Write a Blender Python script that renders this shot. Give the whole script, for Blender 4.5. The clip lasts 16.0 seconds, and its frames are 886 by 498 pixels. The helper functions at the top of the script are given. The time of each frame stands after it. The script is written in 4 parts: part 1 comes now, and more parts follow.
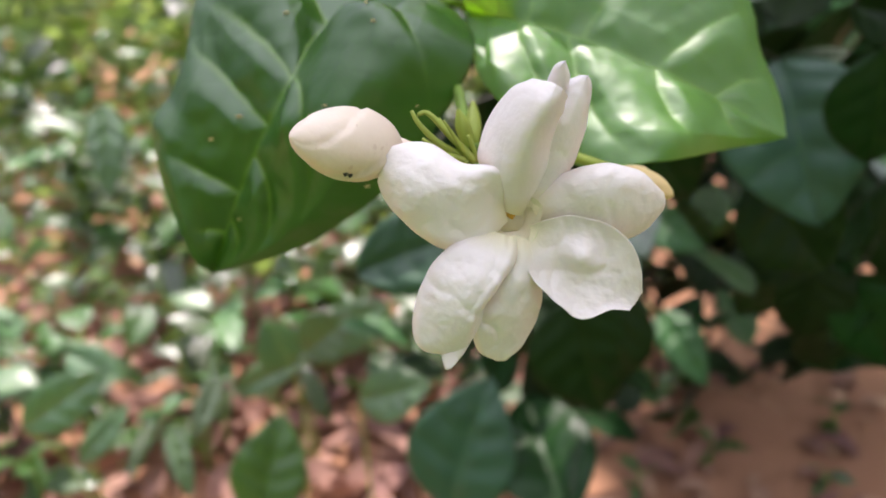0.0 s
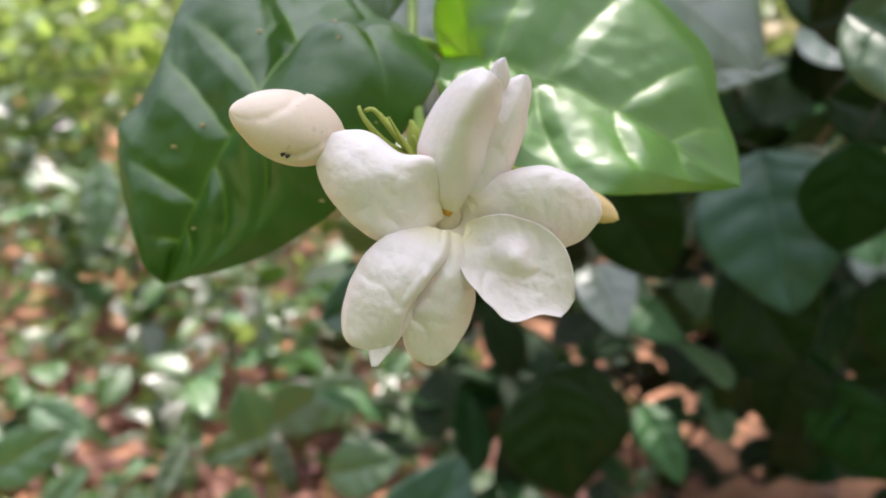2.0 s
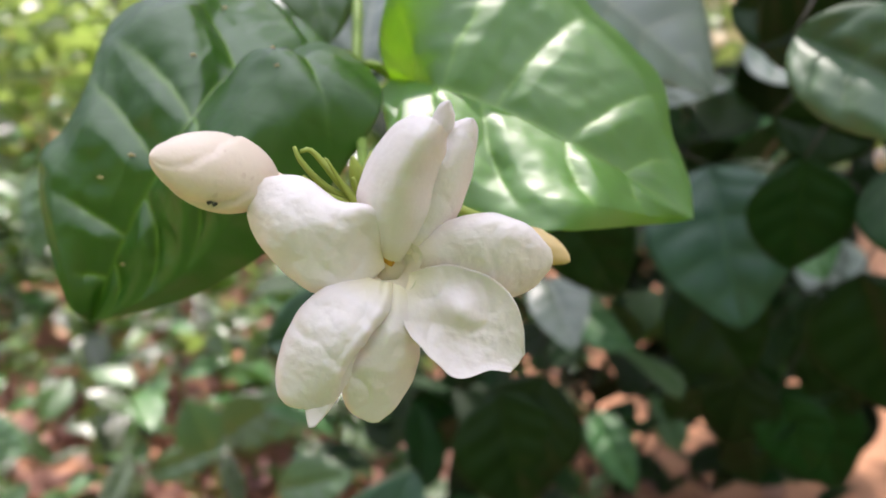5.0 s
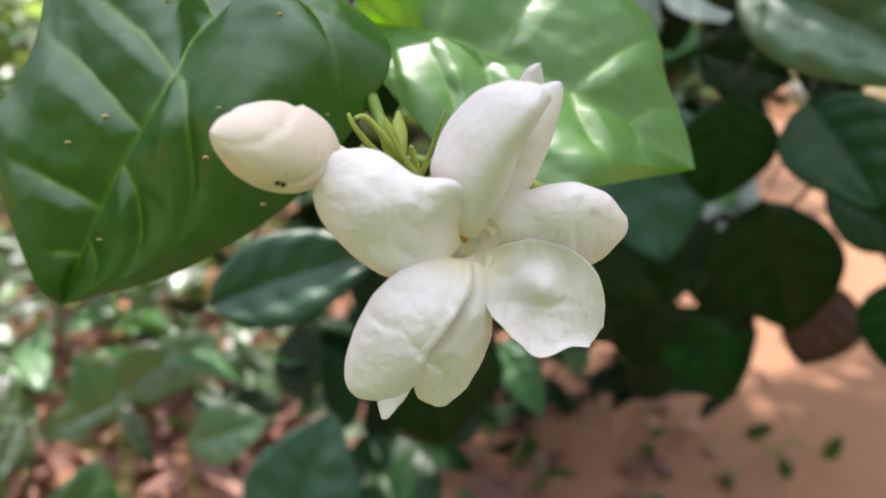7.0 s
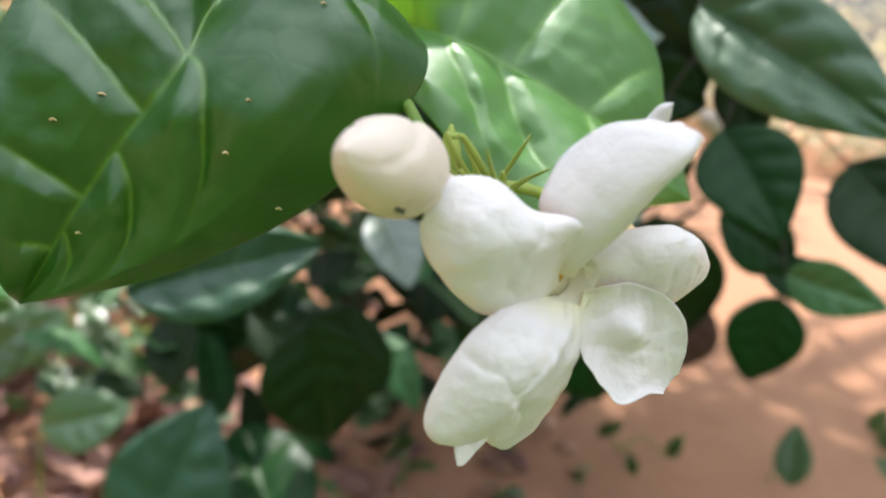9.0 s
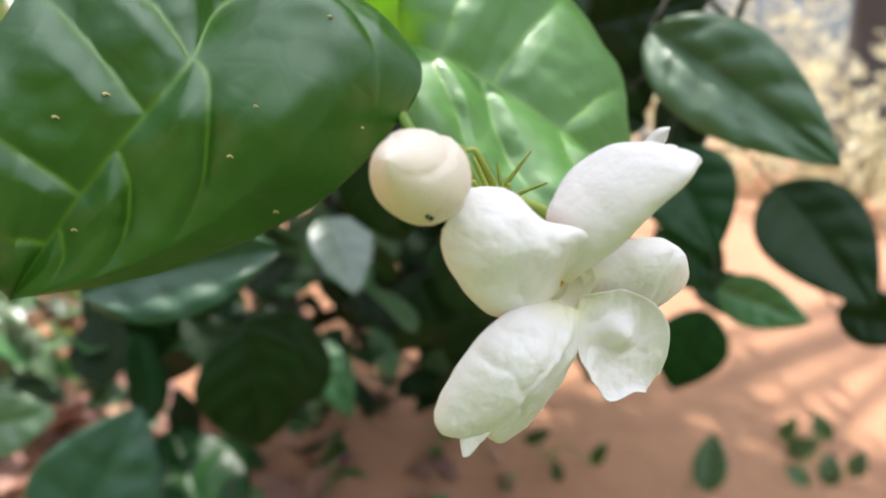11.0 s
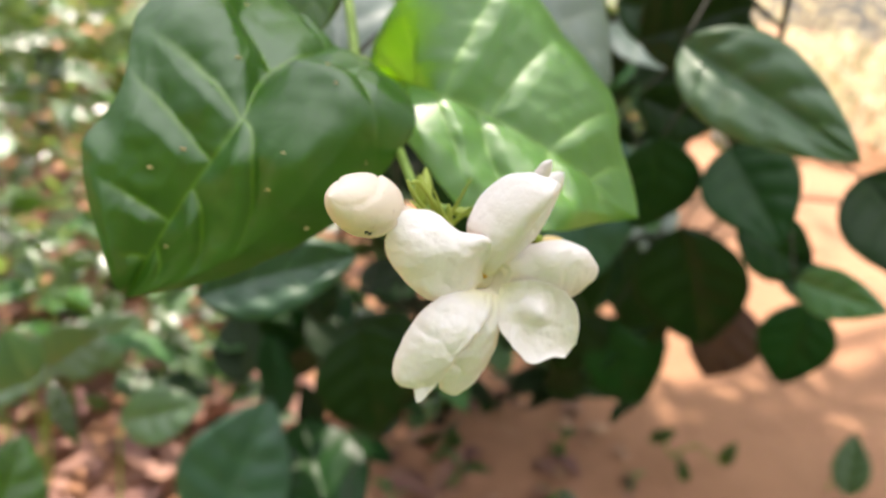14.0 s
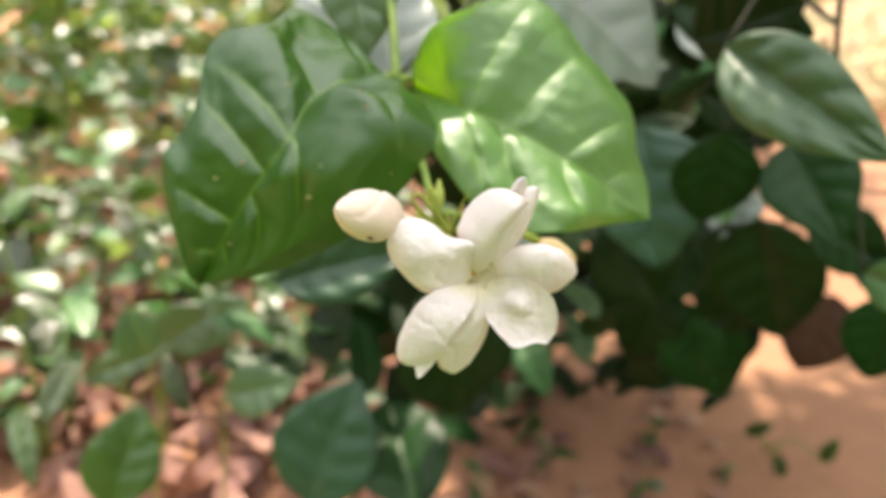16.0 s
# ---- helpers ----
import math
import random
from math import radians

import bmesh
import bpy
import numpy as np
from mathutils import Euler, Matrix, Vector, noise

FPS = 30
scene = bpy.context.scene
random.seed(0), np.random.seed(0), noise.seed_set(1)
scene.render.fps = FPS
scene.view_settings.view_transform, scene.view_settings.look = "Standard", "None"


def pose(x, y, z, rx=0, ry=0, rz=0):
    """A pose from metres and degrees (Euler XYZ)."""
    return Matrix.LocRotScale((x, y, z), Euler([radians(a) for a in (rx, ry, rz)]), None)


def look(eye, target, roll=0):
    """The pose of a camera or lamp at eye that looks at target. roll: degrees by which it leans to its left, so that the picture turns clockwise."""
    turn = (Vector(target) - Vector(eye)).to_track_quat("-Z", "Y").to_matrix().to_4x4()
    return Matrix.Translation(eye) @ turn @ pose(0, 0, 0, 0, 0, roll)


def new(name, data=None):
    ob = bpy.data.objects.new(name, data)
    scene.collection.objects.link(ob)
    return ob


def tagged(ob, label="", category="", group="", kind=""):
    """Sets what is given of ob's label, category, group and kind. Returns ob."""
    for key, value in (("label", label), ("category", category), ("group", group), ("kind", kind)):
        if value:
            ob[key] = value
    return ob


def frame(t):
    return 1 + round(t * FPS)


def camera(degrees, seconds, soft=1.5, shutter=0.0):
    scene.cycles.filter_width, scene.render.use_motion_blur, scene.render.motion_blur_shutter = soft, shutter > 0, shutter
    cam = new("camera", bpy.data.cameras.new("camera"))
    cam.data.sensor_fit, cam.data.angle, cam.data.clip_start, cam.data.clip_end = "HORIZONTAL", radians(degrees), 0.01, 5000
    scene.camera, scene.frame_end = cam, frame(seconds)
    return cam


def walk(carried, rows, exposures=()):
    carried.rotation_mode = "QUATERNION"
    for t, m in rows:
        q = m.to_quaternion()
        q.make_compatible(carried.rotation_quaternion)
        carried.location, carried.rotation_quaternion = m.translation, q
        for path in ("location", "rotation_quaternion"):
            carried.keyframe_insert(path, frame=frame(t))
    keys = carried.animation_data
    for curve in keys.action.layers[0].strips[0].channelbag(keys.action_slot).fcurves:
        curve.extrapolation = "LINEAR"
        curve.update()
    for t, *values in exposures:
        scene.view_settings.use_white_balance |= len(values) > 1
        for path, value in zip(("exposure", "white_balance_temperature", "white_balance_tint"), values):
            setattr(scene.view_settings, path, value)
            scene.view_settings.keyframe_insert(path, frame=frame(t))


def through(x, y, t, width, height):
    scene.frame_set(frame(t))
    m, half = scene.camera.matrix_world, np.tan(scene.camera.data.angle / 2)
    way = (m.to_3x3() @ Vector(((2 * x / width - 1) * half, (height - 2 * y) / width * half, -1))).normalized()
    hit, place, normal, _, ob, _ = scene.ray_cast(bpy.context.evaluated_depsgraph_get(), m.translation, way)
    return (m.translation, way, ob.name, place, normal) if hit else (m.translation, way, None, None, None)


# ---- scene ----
cam = camera(59.0, 16.0, soft=1.8)
PATH = [
    (0, (0.0240, 0.0440, 0.5660), (0.0270, 1.8810, -0.2240), -1.5),
    (0.5, (0.0310, 0.0410, 0.5620), (0.0280, 1.9040, -0.1670), 0.2),
    (1, (0.0280, 0.0410, 0.5630), (0.0270, 1.9250, -0.1070), 1.2),
    (1.5, (0.0300, 0.0390, 0.5590), (0.0300, 1.9390, -0.0650), 1.4),
    (2, (0.0300, 0.0410, 0.5570), (0.0510, 1.9550, -0.0210), 2.8),
    (2.5, (0.0310, 0.0390, 0.5620), (0.0730, 1.9530, -0.0160), 3.3),
    (3, (0.0290, 0.0370, 0.5620), (0.0690, 1.9540, -0.0070), 3.5),
    (3.5, (0.0300, 0.0370, 0.5610), (0.0760, 1.9560, -0.0020), 4),
    (4, (0.0250, 0.0380, 0.5600), (0.0920, 1.9610, 0.0140), 4.4),
    (4.5, (0.0250, 0.0410, 0.5600), (0.0920, 1.9660, 0.0210), 4.1),
    (5, (0.0310, 0.0470, 0.5600), (0.1690, 1.9620, -0.0020), 3.6),
    (7.5, (0.0060, 0.0610, 0.5610), (0.5320, 1.8510, -0.1600), 6.5),
    (8, (-0.0010, 0.0670, 0.5610), (0.6280, 1.8250, -0.1540), 9.1),
    (8.5, (-0.0020, 0.0660, 0.5610), (0.7130, 1.8020, -0.1280), 10.4),
    (9, (-0.0030, 0.0670, 0.5600), (0.7710, 1.7780, -0.1260), 12.2),
    (9.5, (-0.0060, 0.0670, 0.5590), (0.8240, 1.7580, -0.1120), 13.2),
    (10, (-0.0090, 0.0680, 0.5580), (0.8930, 1.7310, -0.0920), 14.7),
    (12.5, (-0.0120, 0.0550, 0.5640), (0.9330, 1.7120, -0.0380), 15.3),
    (13, (-0.0100, 0.0500, 0.5650), (0.8840, 1.7300, -0.0470), 14),
    (13.5, (-0.0070, 0.0440, 0.5680), (0.7430, 1.7740, -0.0990), 11.9),
    (14, (-0.0040, 0.0360, 0.5730), (0.6220, 1.8040, -0.1200), 10.3),
    (14.5, (0.0000, 0.0300, 0.5750), (0.5520, 1.8180, -0.1310), 9),
    (15, (0.0020, 0.0240, 0.5780), (0.4800, 1.8310, -0.1360), 8.2),
    (15.5, (0.0010, 0.0200, 0.5810), (0.4070, 1.8390, -0.1440), 7.8),
    (16, (0.0050, 0.0170, 0.5840), (0.3800, 1.8260, -0.1820), 7.9),
]
walk(cam, [(t, look(eye, target, roll)) for t, eye, target, roll in PATH],
     exposures=[(0.0, 0.85, 6480, 25), (5.0, 0.85, 6480, 25), (7.5, 0.87, 6300, 18), (9.5, 0.94, 6200, 14), (12.5, 1.08, 6600, 16), (14.0, 1.13, 7000, 18), (16.0, 1.17, 7300, 19)])
# a close-focused lens with a small opening
cam.data.dof.use_dof = True
cam.data.dof.focus_distance = 0.076
cam.data.dof.aperture_fstop = 24.0

# ---- light ----
SUN_TURN, SUN_HEIGHT = -6.0, 59.0   # degrees from +y towards +x, and above the horizon
world = bpy.data.worlds.new("world")
scene.world = world
world.use_nodes = True
wn, wl = world.node_tree.nodes, world.node_tree.links
sky = wn.new("ShaderNodeTexSky")
sky.sky_type = "NISHITA"
sky.sun_disc = False
sky.sun_elevation, sky.sun_rotation = radians(SUN_HEIGHT), radians(SUN_TURN)
wn["Background"].inputs["Strength"].default_value = 0.14
# bright thin cloud over the whole sky
cloud = wn.new("ShaderNodeMix")
cloud.data_type = "RGBA"
cloud.inputs[0].default_value = 0.85
# a bright overcast sky, brightest overhead
up = wn.new("ShaderNodeTexCoord")
axes = wn.new("ShaderNodeSeparateXYZ")
wl.new(up.outputs["Generated"], axes.inputs[0])
rise = wn.new("ShaderNodeMapRange")
rise.inputs["To Min"].default_value, rise.inputs["To Max"].default_value = 0.6, 15.0
square = wn.new("ShaderNodeMath")
square.operation = "POWER"
square.use_clamp = True
square.inputs[1].default_value = 2.0
wl.new(axes.outputs[2], square.inputs[0])
wl.new(square.outputs[0], rise.inputs["Value"])
tone = wn.new("ShaderNodeMix")
tone.data_type, tone.blend_type = "RGBA", "MULTIPLY"
tone.inputs[0].default_value = 1.0
tone.inputs[6].default_value = (0.95, 1.0, 1.10, 1)
wl.new(rise.outputs[0], tone.inputs[7])
wl.new(tone.outputs[2], cloud.inputs[7])
wl.new(sky.outputs[0], cloud.inputs[6])
wl.new(cloud.outputs[2], wn["Background"].inputs[0])
sun_data = bpy.data.lights.new("sun", "SUN")
sun_data.energy, sun_data.angle, sun_data.color = 5.4, radians(1.4), (1.0, 0.94, 0.85)
sun = new("sun", sun_data)
sun_way = Vector((math.sin(radians(SUN_TURN)) * math.cos(radians(SUN_HEIGHT)), math.cos(radians(SUN_TURN)) * math.cos(radians(SUN_HEIGHT)), math.sin(radians(SUN_HEIGHT))))
sun.matrix_world = look(sun_way * 10, (0, 0, 0))


# ---- materials ----
def material(name):
    m = bpy.data.materials.new(name)
    m.use_nodes = True
    nodes, links = m.node_tree.nodes, m.node_tree.links
    nodes.clear()
    out = nodes.new("ShaderNodeOutputMaterial")
    return m, nodes, links, out


def put(nodes, kind, **values):
    n = nodes.new(kind)
    for key, value in values.items():
        n.inputs[key.replace("_", " ")].default_value = value
    return n


def maths(nodes, links, op, a, b=None, clamp=False):
    n = nodes.new("ShaderNodeMath")
    n.operation, n.use_clamp = op, clamp
    for k, v in enumerate((a, b)):
        if v is None:
            continue
        if isinstance(v, (int, float)):
            n.inputs[k].default_value = v
        else:
            links.new(v, n.inputs[k])
    return n.outputs[0]


def ramp(nodes, links, value, stops):
    n = nodes.new("ShaderNodeValToRGB")
    while len(n.color_ramp.elements) < len(stops):
        n.color_ramp.elements.new(0.5)
    for e, (place, colour) in zip(n.color_ramp.elements, stops):
        e.position, e.color = place, (*colour, 1)
    links.new(value, n.inputs[0])
    return n.outputs[0]


def mixed(nodes, links, factor, a, b, blend="MIX"):
    n = nodes.new("ShaderNodeMix")
    n.data_type, n.blend_type = "RGBA", blend
    for k, v in ((0, factor), (6, a), (7, b)):
        if isinstance(v, (int, float)):
            n.inputs[k].default_value = v
        elif isinstance(v, tuple):
            n.inputs[k].default_value = (*v, 1)
        else:
            links.new(v, n.inputs[k])
    return n.outputs[2]


def noise_of(nodes, links, scale, detail=3.0, coords="Object", rough=0.55):
    tc = nodes.new("ShaderNodeTexCoord")
    n = put(nodes, "ShaderNodeTexNoise", Scale=scale, Detail=detail, Roughness=rough)
    links.new(tc.outputs[coords], n.inputs["Vector"])
    return n.outputs[0]


def bumped(nodes, links, height, strength, distance):
    n = put(nodes, "ShaderNodeBump", Strength=strength, Distance=distance)
    links.new(height, n.inputs["Height"])
    return n.outputs[0]


def sheet_material(name, colour, glow, rough, through, vary=0.0, coat=0.0, shine=0.5, wax=1.5, film=0.33, build=None):
    """A thin living sheet: a glossy face, and light that passes through it in the colour glow."""
    m, nodes, links, out = material(name)
    base, tint, height = build(nodes, links, colour, glow)
    if vary:
        info = nodes.new("ShaderNodeObjectInfo")
        hsv = nodes.new("ShaderNodeHueSaturation")
        links.new(maths(nodes, links, "ADD", maths(nodes, links, "MULTIPLY", info.outputs["Random"], vary), 1 - vary / 2), hsv.inputs["Value"])
        links.new(maths(nodes, links, "ADD", maths(nodes, links, "MULTIPLY", info.outputs["Random"], 0.05), 0.475), hsv.inputs["Hue"])
        links.new(base, hsv.inputs["Color"])
        base = hsv.outputs[0]
    bsdf = put(nodes, "ShaderNodeBsdfPrincipled", Roughness=rough)
    bsdf.inputs["Specular IOR Level"].default_value = shine
    bsdf.inputs["Coat Weight"].default_value = coat
    bsdf.inputs["Coat IOR"].default_value = wax
    bsdf.inputs["Coat Roughness"].default_value = film
    links.new(base, bsdf.inputs["Base Color"])
    trans = nodes.new("ShaderNodeBsdfTranslucent")
    links.new(tint, trans.inputs["Color"])
    if height is not None:
        nrm = bumped(nodes, links, height[0], height[1], height[2])
        links.new(nrm, bsdf.inputs["Normal"])
    mix = nodes.new("ShaderNodeMixShader")
    mix.inputs[0].default_value = through
    links.new(bsdf.outputs[0], mix.inputs[1])
    links.new(trans.outputs[0], mix.inputs[2])
    links.new(mix.outputs[0], out.inputs[0])
    return m


VEINS, SLANT = 4.6, 0.17    # side veins on a half leaf, and how far they run towards the tip


def vein_mask(nodes, links, width, count=VEINS, slant=SLANT):
    """Midrib and side veins from the leaf's own coordinates: u along it, v across it."""
    uv = nodes.new("ShaderNodeUVMap")
    sep = nodes.new("ShaderNodeSeparateXYZ")
    links.new(uv.outputs[0], sep.inputs[0])
    u, v = sep.outputs[0], sep.outputs[1]
    side = maths(nodes, links, "ABSOLUTE", maths(nodes, links, "MULTIPLY", maths(nodes, links, "SUBTRACT", v, 0.5), 2.0))
    wob = noise_of(nodes, links, 60.0, 2.0)
    bent = maths(nodes, links, "MULTIPLY", maths(nodes, links, "POWER", side, 1.25), slant)
    phase = maths(nodes, links, "MULTIPLY", maths(nodes, links, "SUBTRACT", u, bent), count)
    phase = maths(nodes, links, "ADD", phase, maths(nodes, links, "MULTIPLY", maths(nodes, links, "SUBTRACT", wob, 0.5), 0.15))
    near = maths(nodes, links, "ABSOLUTE", maths(nodes, links, "SUBTRACT", maths(nodes, links, "FRACT", phase), 0.5))
    taper = maths(nodes, links, "SUBTRACT", 1.15, side, True)
    side_vein = maths(nodes, links, "MULTIPLY", maths(nodes, links, "SUBTRACT", 1.0, maths(nodes, links, "DIVIDE", near, width), True), taper)
    side_vein = maths(nodes, links, "MULTIPLY", side_vein, maths(nodes, links, "MULTIPLY", maths(nodes, links, "SUBTRACT", 0.95, u), 5.0, True))
    rib = maths(nodes, links, "SUBTRACT", 1.0, maths(nodes, links, "DIVIDE", side, width * 0.55), True)
    return maths(nodes, links, "MAXIMUM", side_vein, rib)


def leaf_colours(width, fine, show=0.7, crinkle=0.0, drawn=False):
    def build(nodes, links, colour, glow):
        if drawn:
            own = nodes.new("ShaderNodeAttribute")
            own.attribute_name = "vein"
            veins = own.outputs["Fac"]
        else:
            veins = vein_mask(nodes, links, width)
        patch = noise_of(nodes, links, 35.0 * fine, 3.0)
        grain = noise_of(nodes, links, 420.0 * fine, 3.0)
        dark = tuple(c * 0.72 for c in colour)
        base = mixed(nodes, links, patch, dark, tuple(c * 1.25 for c in colour))
        base = mixed(nodes, links, maths(nodes, links, "MULTIPLY", veins, show), base, (colour[0] * 2.4 + 0.04, colour[1] * 1.7 + 0.05, colour[2] * 1.6))
        tc = nodes.new("ShaderNodeTexCoord")
        cell = put(nodes, "ShaderNodeTexVoronoi", Scale=260.0 * fine)
        cell.feature = "DISTANCE_TO_EDGE"
        links.new(tc.outputs["Object"], cell.inputs["Vector"])
        net = maths(nodes, links, "MULTIPLY", cell.outputs["Distance"], 6.0, True)
        tint = mixed(nodes, links, maths(nodes, links, "MULTIPLY", veins, 0.5), glow, tuple(min(1, c * 1.5) for c in glow))
        height = maths(nodes, links, "ADD", maths(nodes, links, "MULTIPLY", grain, 0.25), maths(nodes, links, "MULTIPLY", net, 0.3))
        height = maths(nodes, links, "SUBTRACT", height, maths(nodes, links, "MULTIPLY", veins, show))
        if crinkle:
            wide = put(nodes, "ShaderNodeTexVoronoi", Scale=125.0)
            wide.feature = "SMOOTH_F1"
            links.new(tc.outputs["Object"], wide.inputs["Vector"])
            height = maths(nodes, links, "SUBTRACT", height, maths(nodes, links, "MULTIPLY", wide.outputs["Distance"], crinkle))
        return base, tint, (height, 0.35, 0.0004 / fine)
    return build


def spotted_leaf(nodes, links, colour, glow):
    base, tint, height = leaf_colours(0.045, 1.0, 1.0, 3.0, True)(nodes, links, colour, glow)
    tc = nodes.new("ShaderNodeTexCoord")
    cell = put(nodes, "ShaderNodeTexVoronoi", Scale=85.0, Randomness=1.0)
    links.new(tc.outputs["Object"], cell.inputs["Vector"])
    spot = maths(nodes, links, "LESS_THAN", cell.outputs["Distance"], 0.025)
    keep = maths(nodes, links, "GREATER_THAN", noise_of(nodes, links, 40.0, 1.0), 0.47)
    base = mixed(nodes, links, maths(nodes, links, "MULTIPLY", spot, keep), base, (0.36, 0.25, 0.12))
    return base, tint, height


def petal_colours(nodes, links, colour, glow):
    uv = nodes.new("ShaderNodeUVMap")
    sep = nodes.new("ShaderNodeSeparateXYZ")
    links.new(uv.outputs[0], sep.inputs[0])
    patch = noise_of(nodes, links, 180.0, 4.0)
    base = mixed(nodes, links, patch, tuple(c * 0.95 for c in colour), colour)
    throat = maths(nodes, links, "SUBTRACT", 1.0, maths(nodes, links, "MULTIPLY", sep.outputs[0], 5.5), True)
    base = mixed(nodes, links, maths(nodes, links, "MULTIPLY", throat, 0.8), base, (0.80, 0.78, 0.45))
    # fine lengthwise veins
    comb = nodes.new("ShaderNodeCombineXYZ")
    links.new(maths(nodes, links, "MULTIPLY", sep.outputs[0], 2.0), comb.inputs[0])
    links.new(maths(nodes, links, "MULTIPLY", sep.outputs[1], 16.0), comb.inputs[1])
    streak = put(nodes, "ShaderNodeTexNoise", Scale=1.6, Detail=4.0)
    links.new(comb.outputs[0], streak.inputs["Vector"])
    grain = noise_of(nodes, links, 900.0, 3.0)
    height = maths(nodes, links, "ADD", maths(nodes, links, "MULTIPLY", streak.outputs[0], 0.05), maths(nodes, links, "MULTIPLY", grain, 0.25))
    height = maths(nodes, links, "ADD", height, maths(nodes, links, "MULTIPLY", noise_of(nodes, links, 260.0, 4.0), 0.85))
    return base, mixed(nodes, links, 0.5, glow, glow), (height, 0.36, 0.0012)


def bud_colours(nodes, links, colour, glow):
    uv = nodes.new("ShaderNodeUVMap")
    sep = nodes.new("ShaderNodeSeparateXYZ")
    links.new(uv.outputs[0], sep.inputs[0])
    patch = noise_of(nodes, links, 260.0, 4.0)
    base = mixed(nodes, links, patch, tuple(c * 0.93 for c in colour), colour)
    low = maths(nodes, links, "GREATER_THAN", noise_of(nodes, links, 700.0, 1.0), 0.73)
    base = mixed(nodes, links, maths(nodes, links, "MULTIPLY", low, 0.25), base, (0.45, 0.26, 0.18))
    return base, mixed(nodes, links, 0.5, glow, glow), (noise_of(nodes, links, 600.0, 3.0), 0.3, 0.0004)


def plain_colours(scale):
    def build(nodes, links, colour, glow):
        patch = noise_of(nodes, links, scale, 4.0)
        base = mixed(nodes, links, patch, tuple(c * 0.7 for c in colour), tuple(min(1, c * 1.3) for c in colour))
        return base, mixed(nodes, links, 0.5, glow, glow), (noise_of(nodes, links, scale * 6, 3.0), 0.4, 0.05 / scale)
    return build


def island_colours(scale, low=0.35, high=1.9):
    """Each small leaf of a thicket has its own shade of the colour."""
    def build(nodes, links, colour, glow):
        geo = nodes.new("ShaderNodeNewGeometry")
        own = geo.outputs["Random Per Island"]
        base = mixed(nodes, links, own, tuple(c * low for c in colour), tuple(min(1, c * high) for c in colour))
        base = mixed(nodes, links, noise_of(nodes, links, scale, 3.0), base, colour)
        tint = mixed(nodes, links, own, tuple(c * 0.6 for c in glow), tuple(min(1, c * 1.3) for c in glow))
        return base, tint, (noise_of(nodes, links, scale * 20, 3.0), 0.3, 0.02 / scale)
    return build


PETAL = sheet_material("white_petal", (0.910, 0.885, 0.852), (0.93, 0.81, 0.71), 0.48, 0.24, build=petal_colours)
CREAM = sheet_material("cream_bud", (0.87, 0.75, 0.61), (0.84, 0.64, 0.46), 0.5, 0.15, build=bud_colours)
THROAT = sheet_material("throat", (0.84, 0.82, 0.60), (0.80, 0.78, 0.50), 0.5, 0.25, build=plain_colours(500.0))
YELLOWED = sheet_material("yellowed_petal", (0.78, 0.62, 0.30), (0.70, 0.50, 0.20), 0.5, 0.3, build=bud_colours)
BROAD = sheet_material("broad_leaf", (0.026, 0.112, 0.004), (0.15, 0.28, 0.006), 0.42, 0.20, coat=0.6, wax=1.6, film=0.25, build=spotted_leaf)
YOUNG = sheet_material("young_broad_leaf", (0.034, 0.150, 0.016), (0.55, 0.86, 0.08), 0.52, 0.46, coat=0.85, wax=1.65, film=0.52, shine=0.8, build=leaf_colours(0.04, 1.0, 0.9, 1.3, True))
# shrub leaf in deep shade: the shade is in its near-black green
SHADED_BUSH = sheet_material("shaded_shrub_leaf", (0.008, 0.031, 0.005), (0.05, 0.14, 0.012), 0.42, 0.08, vary=0.9, shine=0.2, build=leaf_colours(0.05, 0.9, 0.2, 2.0))
# lighter copy of the shrub leaf, for leaves that catch more light
LIT_BUSH = sheet_material("lit_shrub_leaf", (0.050, 0.145, 0.036), (0.16, 0.34, 0.04), 0.48, 0.2, vary=0.5, coat=0.5, wax=1.5, film=0.5, build=leaf_colours(0.05, 0.9, 0.5, 2.4))
QUILTED = sheet_material("quilted_leaf", (0.060, 0.135, 0.055), (0.18, 0.34, 0.08), 0.55, 0.24, coat=0.6, wax=1.5, film=0.5, build=leaf_colours(0.05, 0.7, 0.3, 7.0))
# the same shrub's leaf, with the sky's pale reflection put into its colour
PAINTED_SHEEN = sheet_material("painted_sheen_leaf", (0.17, 0.24, 0.185), (0.30, 0.45, 0.20), 0.45, 0.25, vary=0.3, coat=1.0, wax=1.7, film=0.45, build=leaf_colours(0.05, 0.9, 0.4, 1.5))
PALE = sheet_material("pale_leaf", (0.075, 0.16, 0.052), (0.28, 0.42, 0.10), 0.40, 0.28, vary=0.7, coat=0.7, wax=1.6, film=0.36, build=leaf_colours(0.05, 0.9, 0.4, 1.5))
WEED = sheet_material("weed_leaf", (0.045, 0.118, 0.020), (0.26, 0.41, 0.06), 0.42, 0.32, vary=1.4, coat=0.6, wax=1.55, film=0.26, build=leaf_colours(0.06, 0.8, 0.3))
BROWN_LEAF = sheet_material("brown_leaf", (0.10, 0.055, 0.03), (0.16, 0.07, 0.02), 0.6, 0.2, vary=0.5, build=leaf_colours(0.05, 0.9))
DRY = sheet_material("dry_leaf", (0.32, 0.175, 0.12), (0.30, 0.14, 0.08), 0.75, 0.12, vary=1.1, build=plain_colours(60.0))
GREEN_STEM = sheet_material("green_stem", (0.20, 0.32, 0.06), (0.35, 0.50, 0.06), 0.45, 0.2, build=plain_colours(300.0))
SEPAL = sheet_material("sepal", (0.34, 0.42, 0.07), (0.45, 0.56, 0.08), 0.45, 0.25, build=plain_colours(400.0))
